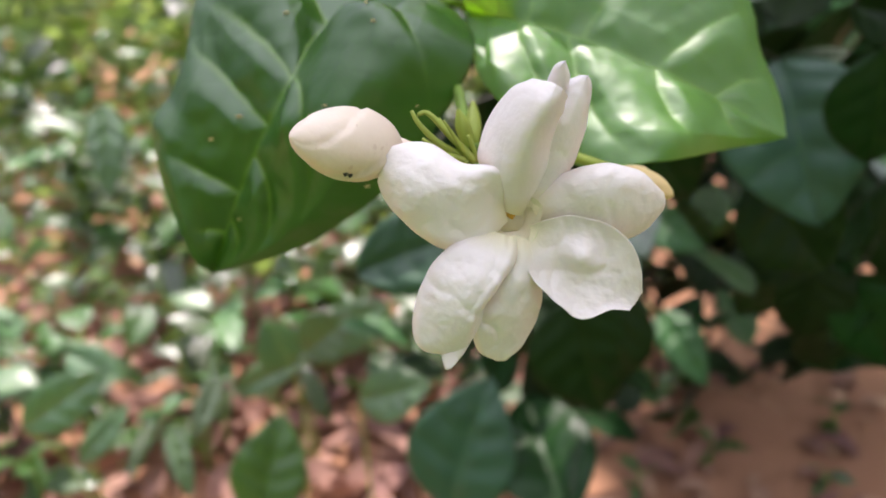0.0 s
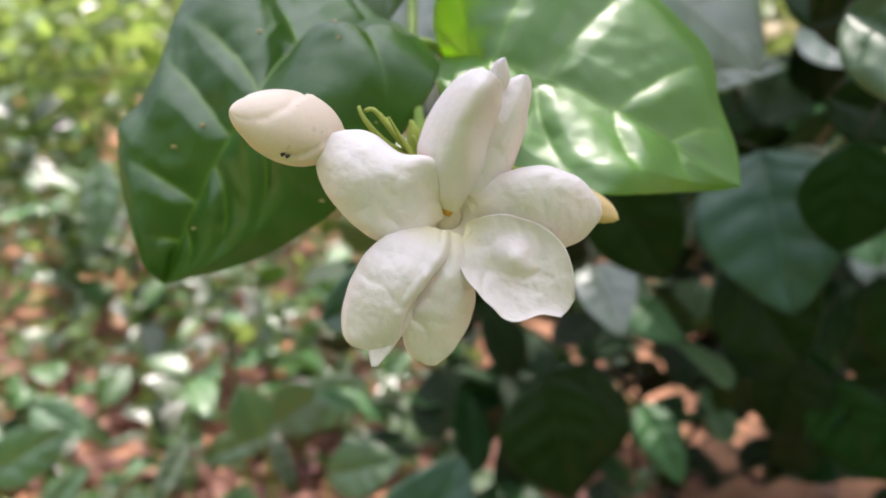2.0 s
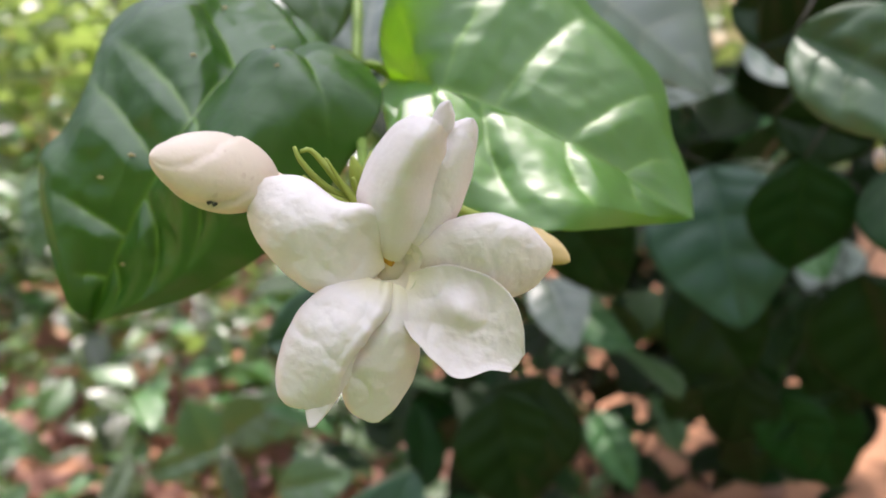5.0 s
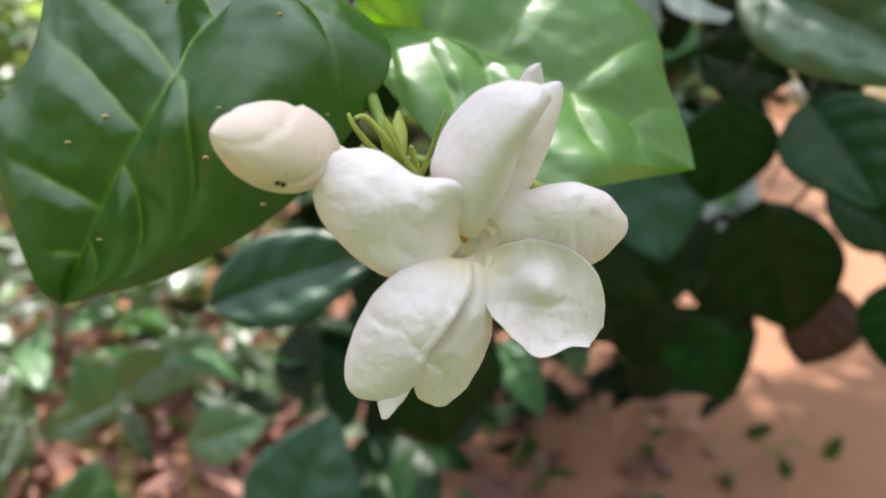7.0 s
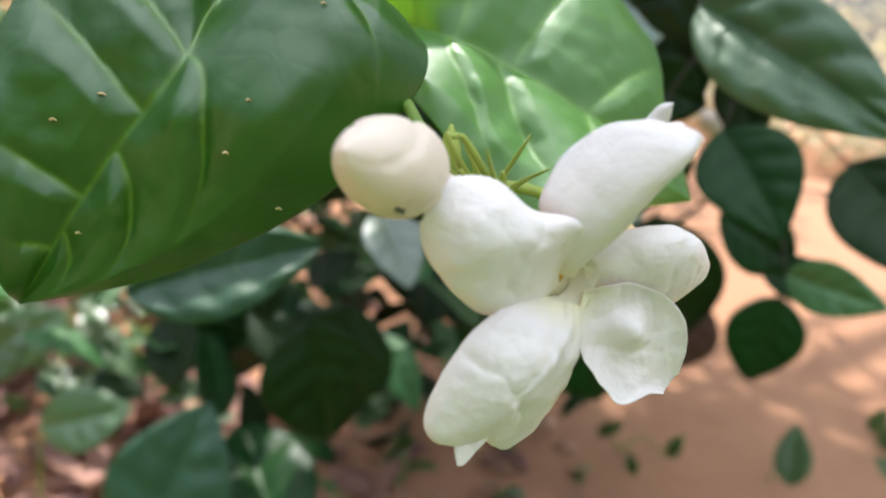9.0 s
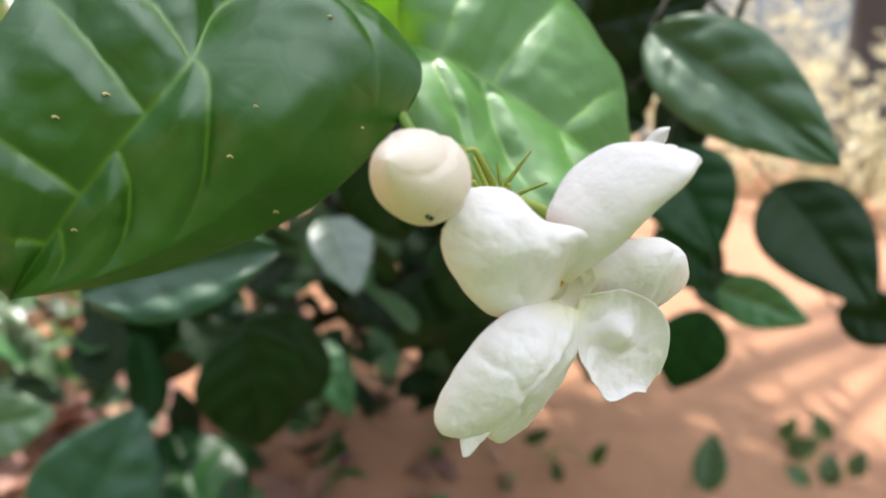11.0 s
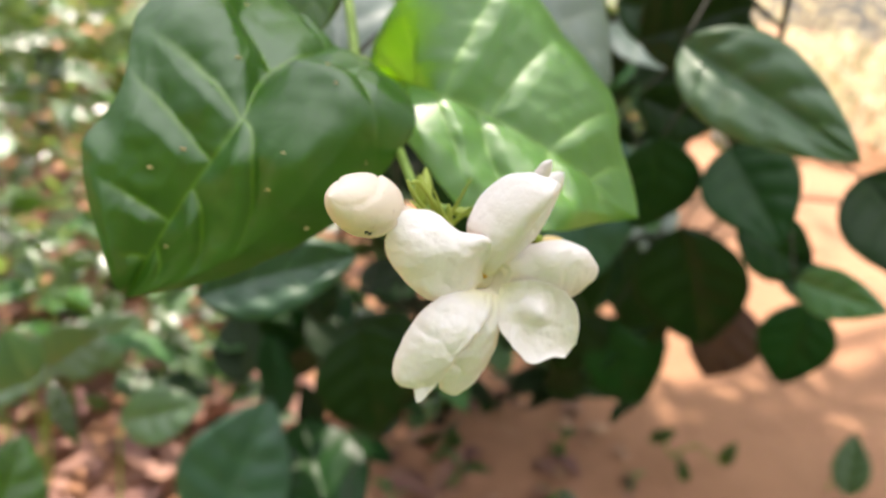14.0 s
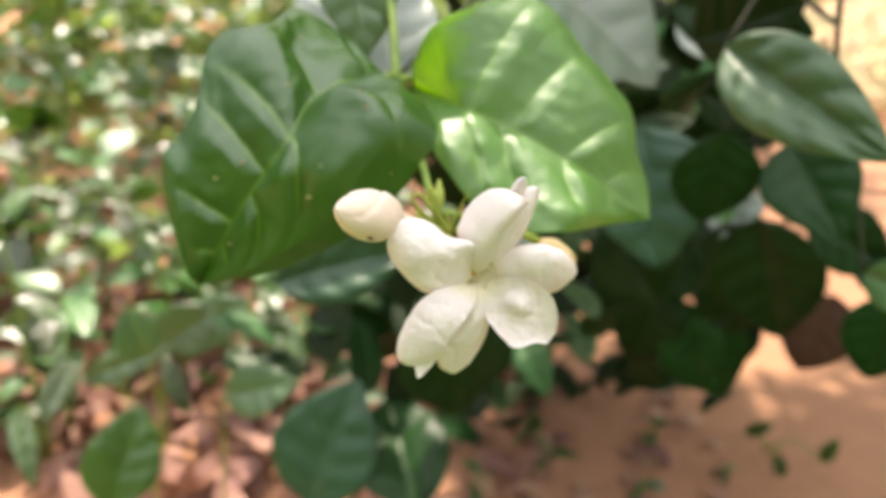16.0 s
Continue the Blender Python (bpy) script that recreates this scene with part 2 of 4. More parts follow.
GREY_LEAF = sheet_material("grey_leaf", (0.026, 0.082, 0.036), (0.10, 0.22, 0.06), 0.40, 0.15, vary=0.3, build=leaf_colours(0.05, 0.9, 0.3, 4.0))
TWIG = sheet_material("twig", (0.035, 0.034, 0.022), (0.05, 0.05, 0.03), 0.8, 0.0, build=plain_colours(120.0))
ANTHER = sheet_material("anther", (0.80, 0.45, 0.04), (0.80, 0.45, 0.04), 0.6, 0.2, build=plain_colours(900.0))


def soil_material():
    m, nodes, links, out = material("red_soil")
    big = noise_of(nodes, links, 2.2, 4.0)
    mid = noise_of(nodes, links, 18.0, 5.0)
    fine = noise_of(nodes, links, 240.0, 4.0, rough=0.7)
    base = ramp(nodes, links, big, [(0.3, (0.35, 0.172, 0.090)), (0.7, (0.46, 0.245, 0.132))])
    base = mixed(nodes, links, maths(nodes, links, "MULTIPLY", mid, 0.75), base, (0.29, 0.14, 0.077))
    base = mixed(nodes, links, maths(nodes, links, "GREATER_THAN", fine, 0.66), base, (0.24, 0.13, 0.085))
    bsdf = put(nodes, "ShaderNodeBsdfPrincipled", Roughness=0.92)
    links.new(base, bsdf.inputs["Base Color"])
    height = maths(nodes, links, "ADD", maths(nodes, links, "MULTIPLY", mid, 1.0), maths(nodes, links, "MULTIPLY", fine, 0.35))
    links.new(bumped(nodes, links, height, 0.7, 0.012), bsdf.inputs["Normal"])
    links.new(bsdf.outputs[0], out.inputs[0])
    return m


SOIL = soil_material()


# ---- mesh helpers ----
def link_mesh(name, bm, mat, smooth=True):
    me = bpy.data.meshes.new(name)
    bm.to_mesh(me)
    bm.free()
    if mat:
        me.materials.append(mat)
    if smooth:
        me.polygons.foreach_set("use_smooth", [True] * len(me.polygons))
    return me


def part(name, bm, mat, parent, label=""):
    me = bm if isinstance(bm, bpy.types.Mesh) else link_mesh(name, bm, mat)
    ob = new(name, me)
    ob.parent = parent
    return tagged(ob, label)


def grid(nu, nv, place, thick=0.0):
    """A sheet from place(u, v), u in 0..1 along it and v in -1..1 across it; with thick it gets a back face and a rim."""
    bm = bmesh.new()
    uvs = bm.loops.layers.uv.new("UVMap")
    pts = [[Vector(place(i / nu, 2 * j / nv - 1)) for j in range(nv + 1)] for i in range(nu + 1)]
    top = [[bm.verts.new(p) for p in row] for row in pts]
    sheets = [top]
    if thick:
        under = []
        for i in range(nu + 1):
            row = []
            for j in range(nv + 1):
                a = pts[min(i + 1, nu)][j] - pts[max(i - 1, 0)][j]
                b = pts[i][min(j + 1, nv)] - pts[i][max(j - 1, 0)]
                n = b.cross(a)
                n = n.normalized() if n.length > 1e-12 else Vector((0, 0, 1))
                edge = min(1.0, 5 * min(i / nu + 0.1, 1 - i / nu, (1 - abs(2 * j / nv - 1))) + 0.25)
                row.append(bm.verts.new(pts[i][j] + n * thick * edge))
            under.append(row)
        sheets.append(under)

    def face(quad, uv):
        if len({v.co.to_tuple(7) for v in quad}) < 3:
            return
        try:
            f = bm.faces.new(quad)
        except ValueError:
            return
        for loop, (s, t) in zip(f.loops, uv):
            loop[uvs].uv = (s, t)
    for k, sheet in enumerate(sheets):
        for i in range(nu):
            for j in range(nv):
                q = [sheet[i][j], sheet[i + 1][j], sheet[i + 1][j + 1], sheet[i][j + 1]]
                c = [(i / nu, j / nv), ((i + 1) / nu, j / nv), ((i + 1) / nu, (j + 1) / nv), (i / nu, (j + 1) / nv)]
                if k == 0:
                    q, c = q[::-1], c[::-1]
                face(q, c)
    if thick:
        for i in range(nu):
            for j, turn in ((0, 1), (nv, -1)):
                q = [sheets[0][i][j], sheets[0][i + 1][j], sheets[1][i + 1][j], sheets[1][i][j]][::turn]
                face(q, [(i / nu, j / nv)] * 4)
        for j in range(nv):
            face([sheets[0][nu][j], sheets[0][nu][j + 1], sheets[1][nu][j + 1], sheets[1][nu][j]], [(1, j / nv)] * 4)
    return bm


def along(points, s):
    """A smooth curve through the points, at s in 0..1."""
    n = len(points) - 1
    k = min(int(s * n), n - 1)
    f = s * n - k
    p = [Vector(points[min(max(i, 0), n)]) for i in (k - 1, k, k + 1, k + 2)]
    if k == 0:
        p[0] = 2 * p[1] - p[2]
    if k == n - 1:
        p[3] = 2 * p[2] - p[1]
    return 0.5 * (2 * p[1] + (p[2] - p[0]) * f + (2 * p[0] - 5 * p[1] + 4 * p[2] - p[3]) * f * f + (3 * p[1] - p[0] - 3 * p[2] + p[3]) * f ** 3)


def evened(points, count=24):
    """The same smooth curve, as points at even distances."""
    fine = [along(points, k / 200) for k in range(201)]
    runs = [0.0]
    for a, b in zip(fine, fine[1:]):
        runs.append(runs[-1] + (b - a).length)
    made, k = [], 0
    for i in range(count + 1):
        goal = runs[-1] * i / count
        while k < 199 and runs[k + 1] < goal:
            k += 1
        made.append(fine[k].lerp(fine[k + 1], (goal - runs[k]) / max(1e-9, runs[k + 1] - runs[k])))
    return made


def rod(points, r0, r1, steps=14, sides=8, bulge=None):
    """A round tapering stem through the points."""
    bm = bmesh.new()
    uvs = bm.loops.layers.uv.new("UVMap")
    rings = []
    guide = Vector((0.31, 0.17, 0.93))
    for i in range(steps + 1):
        s = i / steps
        c = along(points, s)
        t = (along(points, min(1, s + 0.02)) - along(points, max(0, s - 0.02))).normalized()
        a = t.cross(guide).normalized()
        b = t.cross(a)
        r = (r0 + (r1 - r0) * s) * (bulge(s) if bulge else 1.0)
        rings.append([bm.verts.new(c + (a * math.cos(k * math.tau / sides) + b * math.sin(k * math.tau / sides)) * r) for k in range(sides)])
    for i in range(steps):
        for k in range(sides):
            f = bm.faces.new((rings[i][k], rings[i][(k + 1) % sides], rings[i + 1][(k + 1) % sides], rings[i + 1][k]))
            for loop, (s, t) in zip(f.loops, ((i, k), (i, k + 1), (i + 1, k + 1), (i + 1, k))):
                loop[uvs].uv = (s / steps, t / sides)
    bm.faces.new(rings[0][::-1])
    bm.faces.new(rings[-1])
    return bm


def quilt(u, v, count=VEINS, slant=SLANT):
    """How far a leaf puffs up between its veins, 0 on a vein and 1 between."""
    a = abs(v)
    ph = (u - slant * a ** 1.25) * count
    puff = abs(math.sin(math.pi * (ph + 0.5)))
    return (puff ** 0.6) * min(1.0, a * 4) * min(1.0, (1 - a) * 3 + 0.15) * min(1, u * 6) * min(1, (1 - u) * 5)


def vein_field(u, v, veins, size):
    """Depth of the crease and strength of the line where a leaf's drawn veins run. veins: (start on the midrib, end u, end v)."""
    length, half = size
    rib = abs(v) * half * (0.35 + 0.65 * min(1, (1 - u) * 2.5))
    crease, line = 0.9 * math.exp(-math.hypot(rib, 0.3) / 1.7), math.exp(-(rib / 0.42) ** 2) * (1 - 0.6 * u)
    for start, u1, v1 in veins:
        if v * v1 <= 0:
            continue
        s = v / v1
        if s > 1.25:
            continue
        off = (u - start - (u1 - start) * s ** 1.35) * length * 0.85
        off += 0.25 * noise.noise((s * 5, start * 30, v1))
        fade = min(1.0, max(0.0, (1.25 - s) / 0.6))
        crease = max(crease, fade * math.exp(-math.hypot(off, 0.25) / (1.5 if off > 0 else 4.4)))
        line = max(line, fade ** 1.5 * math.exp(-(off / 0.30) ** 2) * 0.8)
    return crease, line


# ---- ground ----
def ground_mesh():
    bm = bmesh.new()
    xs = [-40, -12, -5, -3] + [-2 + 0.08 * i for i in range(63)] + [4, 6, 12, 40]
    ys = [-40, -12, -4, -1.5] + [-0.6 + 0.08 * i for i in range(58)] + [5, 8, 15, 40]
    rows = []
    for y in ys:
        row = []
        for x in xs:
            z = 0.02 * noise.noise((x * 1.7, y * 1.7, 3.1)) + 0.008 * noise.noise((x * 9, y * 9, 1.2))
            if abs(x) > 3 or abs(y) > 5:
                z *= 0.5
            row.append(bm.verts.new((x, y, z)))
        rows.append(row)
    for a, b in zip(rows, rows[1:]):
        for i in range(len(a) - 1):
            bm.faces.new((a[i], a[i + 1], b[i + 1], b[i]))
    return bm


ground = new("ground", link_mesh("ground", ground_mesh(), SOIL))
tagged(ground, "reddish-orange bare garden soil, dry and gently uneven", "ground", kind="structure")


# ---- leaves of the shrub ----
def shaped_leaf(name, left, mid, right, mat, parent, label, veins, size, puff=1.3, arch=0.10, bulge=0.0, nu=190, nv=160):
    """A broad leaf spread between its two margins and its midrib, each a smooth curve from the stalk to the tip."""
    left, mid, right = evened(left), evened(mid), evened(right)
    seed = len(label)

    def place(u, v):
        m = along(mid, u)
        e = along(left if v < 0 else right, u)
        a = abs(v)
        p = m.lerp(e, a)
        du = 0.01
        t = along(mid, min(1, u + du)) - along(mid, max(0, u - du))
        span = along(right, u) - along(left, u)
        n = span.cross(t)
        n = n.normalized() if n.length > 1e-9 else Vector((0, -1, 0))
        wide = (e - m).length
        rise = arch * wide * math.sin(math.pi * min(1, a ** 1.15))
        if v < 0 and bulge:
            rise *= 1 + bulge * math.exp(-((u - 0.38) / (0.12 if u < 0.38 else 0.20)) ** 2)
        crease = vein_field(u, v, veins, size)[0]
        swell = puff * (1 - crease) * min(1.0, (1 - a) * 3 + 0.2) * min(1.0, a * 4 + 0.2)
        swell += 0.45 * noise.noise((p.x * 160, p.y * 160, p.z * 160 + seed)) + 0.22 * noise.noise((p.x * 380, p.y * 380, p.z * 380))
        return p + n * (rise + 0.001 * swell) * min(1.0, u * 8 + 0.05) * min(1.0, (1 - u) * 4)
    me = link_mesh(name, grid(nu, nv, place, thick=-0.00035), mat)
    lines = [vein_field(i / nu, 2 * j / nv - 1, veins, size)[1] for i in range(nu + 1) for j in range(nv + 1)]
    own = me.attributes.new("vein", "FLOAT", "POINT")
    own.data.foreach_set("value", (lines * 2)[:len(me.vertices)])
    return part(name, me, mat, parent, label)


def leaf_mesh(length, width, seed, mat, bend=0.18, fold=0.25, nu=26, nv=20, tipness=1.25, puff=0.030):
    """A plain oval pointed leaf with its stalk end at the origin and its tip towards +y."""
    rnd = random.Random(seed)
    k, twist = rnd.uniform(0.7, 1.3), rnd.uniform(-0.25, 0.25)

    def place(u, v):
        w = 0.5 * width * (math.sin(math.pi * u ** 0.82) ** 0.75) * (1 - 0.12 * u ** 3) ** tipness
        y = length * u
        z = -bend * k * length * (u - 0.25) ** 2 + fold * abs(v) * w + puff * length * quilt(u, v) + 0.02 * length * noise.noise((u * 3, v * 2, seed))
        x = v * w
        return x + twist * z, y, z + twist * x * u
    return link_mesh("leaf", grid(nu, nv, place, thick=-0.0005), mat)


shrub = tagged(new("jasmine_shrub"), "jasmine shrub with broad glossy quilted leaves on green stems", "shrub")
leaf_a = shaped_leaf(
    "leaf",
    [(0.0216, 0.1779, 0.5529), (0.0273, 0.1615, 0.5518), (0.0291, 0.1529, 0.5472), (0.0211, 0.1495, 0.5351), (0.0146, 0.1517, 0.5279), (0.0098, 0.1533, 0.5241), (0.0045, 0.1545, 0.5205), (-0.0012, 0.1549, 0.5181), (-0.0069, 0.1560, 0.5160), (-0.0125, 0.1574, 0.5139)],
    [(0.0216, 0.1779, 0.5529), (0.0138, 0.1705, 0.5532), (0.0064, 0.1645, 0.5497), (0.0029, 0.1570, 0.5440), (-0.0012, 0.1565, 0.5373), (-0.0068, 0.1568, 0.5269), (-0.0125, 0.1574, 0.5139)],
    [(0.0216, 0.1779, 0.5529), (0.0049, 0.1955, 0.5624), (-0.0025, 0.1765, 0.5613), (-0.0122, 0.1765, 0.5576), (-0.0142, 0.1668, 0.5468), (-0.0170, 0.1647, 0.5410), (-0.0196, 0.1623, 0.5375), (-0.0186, 0.1592, 0.5312), (-0.0170, 0.1567, 0.5264), (-0.0154, 0.1548, 0.5217), (-0.0139, 0.1549, 0.5169), (-0.0125, 0.1574, 0.5139)],
    BROAD, shrub, "broad dark green quilted leaf with brown specks, drooping",
    [(0.06, 0.18, -0.85), (0.20, 0.40, -0.80), (0.46, 0.68, -0.62), (0.67, 0.82, -0.6), (0.84, 0.92, -0.5), (0.07, 0.16, 0.8), (0.29, 0.40, 0.85), (0.47, 0.52, 0.7), (0.59, 0.62, 0.85), (0.77, 0.78, 0.7), (0.88, 0.90, 0.6)],
    (62.0, 22.0), puff=2.6, arch=0.05, bulge=4.5)
leaf_b = shaped_leaf(
    "leaf",
    [(0.0297, 0.1955, 0.5491), (0.0305, 0.1777, 0.5646), (0.0515, 0.1834, 0.5714), (0.0648, 0.1773, 0.5606), (0.0728, 0.1722, 0.5529), (0.0745, 0.1678, 0.5449), (0.0768, 0.1637, 0.5385), (0.0758, 0.1572, 0.5339)],
    [(0.0297, 0.1955, 0.5491), (0.0366, 0.1702, 0.5501), (0.0449, 0.1663, 0.5481), (0.0577, 0.1605, 0.5434), (0.0758, 0.1572, 0.5339)],
    [(0.0297, 0.1955, 0.5491), (0.0310, 0.1608, 0.5424), (0.0423, 0.1514, 0.5326), (0.0533, 0.1463, 0.5338), (0.0653, 0.1541, 0.5331), (0.0726, 0.1576, 0.5330), (0.0758, 0.1572, 0.5339)],
    YOUNG, shrub, "broad green quilted leaf glowing where sunlight passes through",
    [(0.28, 0.24, -0.85), (0.40, 0.44, -0.85), (0.53, 0.60, -0.85), (0.70, 0.77, -0.8), (0.83, 0.88, -0.7), (0.26, 0.38, 0.8), (0.38, 0.54, 0.85), (0.50, 0.65, 0.8), (0.69, 0.77, 0.75), (0.84, 0.89, 0.6)],
    (60.0, 20.0), puff=1.9, arch=0.05)

for u, v in ((0.35, -0.42), (0.39, -0.5), (0.50, -0.46), (0.56, -0.52), (0.70, 0.38), (0.82, -0.15), (0.45, -0.88), (0.60, -0.90), (0.30, 0.55), (0.62, 0.2), (0.42, 0.3)):
    # small pale scars on the face of the leaf
    spot = leaf_a.data.vertices[round(u * 190) * 161 + round((v + 1) * 80)]
    lift = -0.00025 if spot.normal.y > 0 else 0.00025
    spot_at = spot.co + spot.normal * lift
    size = 0.00022 + 0.00018 * noise.noise((u * 40, v * 40, 1.5))
    part("speck", rod([spot_at - Vector((size, 0, 0.0001)), spot_at + Vector((0, 0, 0.0001)), spot_at + Vector((size * 1.4, 0, -0.0001))], size * 0.6, size * 0.4, 4, 6), YELLOWED, leaf_a, "tiny pale brown scar")

node = Vector((0.0243, 0.1829, 0.5518))
stem_top = Vector((0.0196, 0.2141, 0.5806))
part("stem", rod([node + Vector((-0.0006, -0.0005, -0.003)), node, node.lerp(stem_top, 0.5) + Vector((0.001, 0, 0)), stem_top], 0.0010, 0.0009, 30), GREEN_STEM, shrub, "slender green stem")
part("petiole", rod([node, Vector(leaf_a.data.vertices[0].co).lerp(node, 0.4) + Vector((0, 0, 0.001)), Vector(leaf_a.data.vertices[0].co)], 0.0010, 0.0007), GREEN_STEM, shrub)
part("petiole", rod([node, Vector(leaf_b.data.vertices[0].co).lerp(node, 0.4) + Vector((0, 0, 0.001)), Vector(leaf_b.data.vertices[0].co)], 0.0010, 0.0007), GREEN_STEM, shrub)


def hung_leaves(parent, rows, mat, label="", bend=0.18, fold=0.22, seed=1, puff=0.030):
    """Leaves of a shrub: where the stalk joins, length, width and turn."""
    made = []
    for k, (x, y, z, length, width, rx, ry, rz) in enumerate(rows):
        ob = part("leaf", leaf_mesh(length, width, seed + k, mat, bend, fold, puff=puff), mat, parent, label)
        ob.matrix_basis = pose(x, y, z, rx, ry, rz)
        made.append(ob)
    return made


hung_leaves(shrub, [(0.0133, 0.2032, 0.5762, 0.0241, 0.0190, -62, 6, -165)], PALE, "small light green leaf against the stem", seed=13)
hung_leaves(shrub, [(0.1212, 0.2282, 0.5617, 0.0560, 0.0270, -40, 64, 166)], QUILTED, "broad mottled shrub leaf with a wet sheen", seed=12, puff=0.05)
hung_leaves(shrub, [
    (0.2287, 0.2704, 0.4763, 0.0365, 0.0199, 24, 75, -141),
], LIT_BUSH, seed=11)
# leaves whose sky sheen is painted as a pale base colour
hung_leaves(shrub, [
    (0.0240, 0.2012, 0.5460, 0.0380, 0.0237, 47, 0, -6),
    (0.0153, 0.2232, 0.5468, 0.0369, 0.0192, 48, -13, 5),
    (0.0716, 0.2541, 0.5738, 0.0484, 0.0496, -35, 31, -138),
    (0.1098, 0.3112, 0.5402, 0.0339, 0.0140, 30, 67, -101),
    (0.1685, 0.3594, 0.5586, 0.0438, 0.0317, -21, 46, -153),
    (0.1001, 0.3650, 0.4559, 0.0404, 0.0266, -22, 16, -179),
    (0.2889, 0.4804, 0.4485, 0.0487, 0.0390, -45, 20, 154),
], PAINTED_SHEEN, "shrub leaf with sky sheen painted in as pale grey-green", seed=21)
hung_leaves(shrub, [(0.3270, 0.6523, 0.4784, 0.0351, 0.0264, -42, 75, -180)], WEED, "small yellow-green leaf deeper in the shrub", seed=29)
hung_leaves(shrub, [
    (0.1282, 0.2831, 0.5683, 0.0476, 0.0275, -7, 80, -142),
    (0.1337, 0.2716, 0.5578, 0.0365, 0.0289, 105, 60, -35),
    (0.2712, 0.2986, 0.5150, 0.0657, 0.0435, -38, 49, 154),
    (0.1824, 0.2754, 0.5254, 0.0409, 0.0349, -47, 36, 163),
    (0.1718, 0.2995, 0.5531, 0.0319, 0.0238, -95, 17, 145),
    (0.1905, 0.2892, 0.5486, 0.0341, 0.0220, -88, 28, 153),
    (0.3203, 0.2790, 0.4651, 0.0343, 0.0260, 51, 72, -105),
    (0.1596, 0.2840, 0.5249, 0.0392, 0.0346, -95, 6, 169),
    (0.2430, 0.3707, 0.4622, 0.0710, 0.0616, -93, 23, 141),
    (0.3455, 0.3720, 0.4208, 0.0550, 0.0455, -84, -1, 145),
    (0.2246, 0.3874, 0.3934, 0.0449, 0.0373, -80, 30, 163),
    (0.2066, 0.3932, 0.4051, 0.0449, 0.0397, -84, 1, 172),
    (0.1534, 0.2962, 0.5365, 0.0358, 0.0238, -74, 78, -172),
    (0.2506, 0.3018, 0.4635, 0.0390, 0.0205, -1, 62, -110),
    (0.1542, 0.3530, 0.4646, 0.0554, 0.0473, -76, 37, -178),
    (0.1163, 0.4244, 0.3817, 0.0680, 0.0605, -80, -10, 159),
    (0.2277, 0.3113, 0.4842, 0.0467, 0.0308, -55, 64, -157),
], SHADED_BUSH, seed=31)
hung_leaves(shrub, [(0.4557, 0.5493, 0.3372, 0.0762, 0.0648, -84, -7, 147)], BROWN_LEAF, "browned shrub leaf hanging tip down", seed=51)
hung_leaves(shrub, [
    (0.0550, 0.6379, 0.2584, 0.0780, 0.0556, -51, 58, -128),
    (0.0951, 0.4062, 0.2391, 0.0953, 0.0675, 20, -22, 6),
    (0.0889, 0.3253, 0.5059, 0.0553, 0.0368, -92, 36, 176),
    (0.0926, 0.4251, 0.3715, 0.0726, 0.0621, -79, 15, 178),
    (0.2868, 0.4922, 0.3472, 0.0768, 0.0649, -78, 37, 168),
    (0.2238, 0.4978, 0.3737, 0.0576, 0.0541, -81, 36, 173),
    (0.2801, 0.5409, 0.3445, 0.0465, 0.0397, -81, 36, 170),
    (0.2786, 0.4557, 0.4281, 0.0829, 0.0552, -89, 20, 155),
], SHADED_BUSH, seed=61)

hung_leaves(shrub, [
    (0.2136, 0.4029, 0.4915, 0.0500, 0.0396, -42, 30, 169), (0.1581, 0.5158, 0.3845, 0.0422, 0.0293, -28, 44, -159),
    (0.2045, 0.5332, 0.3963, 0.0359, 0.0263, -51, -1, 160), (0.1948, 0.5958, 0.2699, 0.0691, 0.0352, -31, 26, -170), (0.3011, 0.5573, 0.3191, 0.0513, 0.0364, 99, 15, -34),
], LIT_BUSH, seed=91)

hung_leaves(shrub, [
    (0.0002, 0.2383, 0.4761, 0.0453, 0.0236, 36, 52, -65), (0.1530, 0.3408, 0.5121, 0.0642, 0.0563, -64, 19, 161),
], GREY_LEAF, "shaded grey-green shrub leaf", seed=71)

# unseen leaves added overhead to keep the sun off the blossom and broad leaf
hung_leaves(shrub, [
    (-0.019, 0.314, 0.853, 0.070, 0.062, -31, 0, 0), (0.012, 0.272, 0.853, 0.062, 0.062, -30, 3, -4), (-0.011, 0.270, 0.858, 0.052, 0.050, -33, -5, 8),
], LIT_BUSH, seed=81)


# thin branches that carry the hanging leaves
main_ways = [
    [Vector((0.33, 0.90, -0.01)), Vector((0.33, 0.64, 0.30)), Vector((0.27, 0.38, 0.46)), Vector((0.16, 0.24, 0.58)), Vector((0.10, 0.19, 0.66))],
    [Vector((0.14, 0.78, -0.01)), Vector((0.16, 0.68, 0.22)), Vector((0.14, 0.54, 0.38)), Vector((0.08, 0.36, 0.49))],
    # holds up the added shading leaves overhead
    [Vector((0.10, 0.19, 0.66)), Vector((0.07, 0.24, 0.76)), Vector((-0.01, 0.28, 0.85))],
]
for way in main_ways:
    part("branch", rod(way, 0.0014, 0.0008, 28, 7), TWIG, shrub, "thin brown branch")
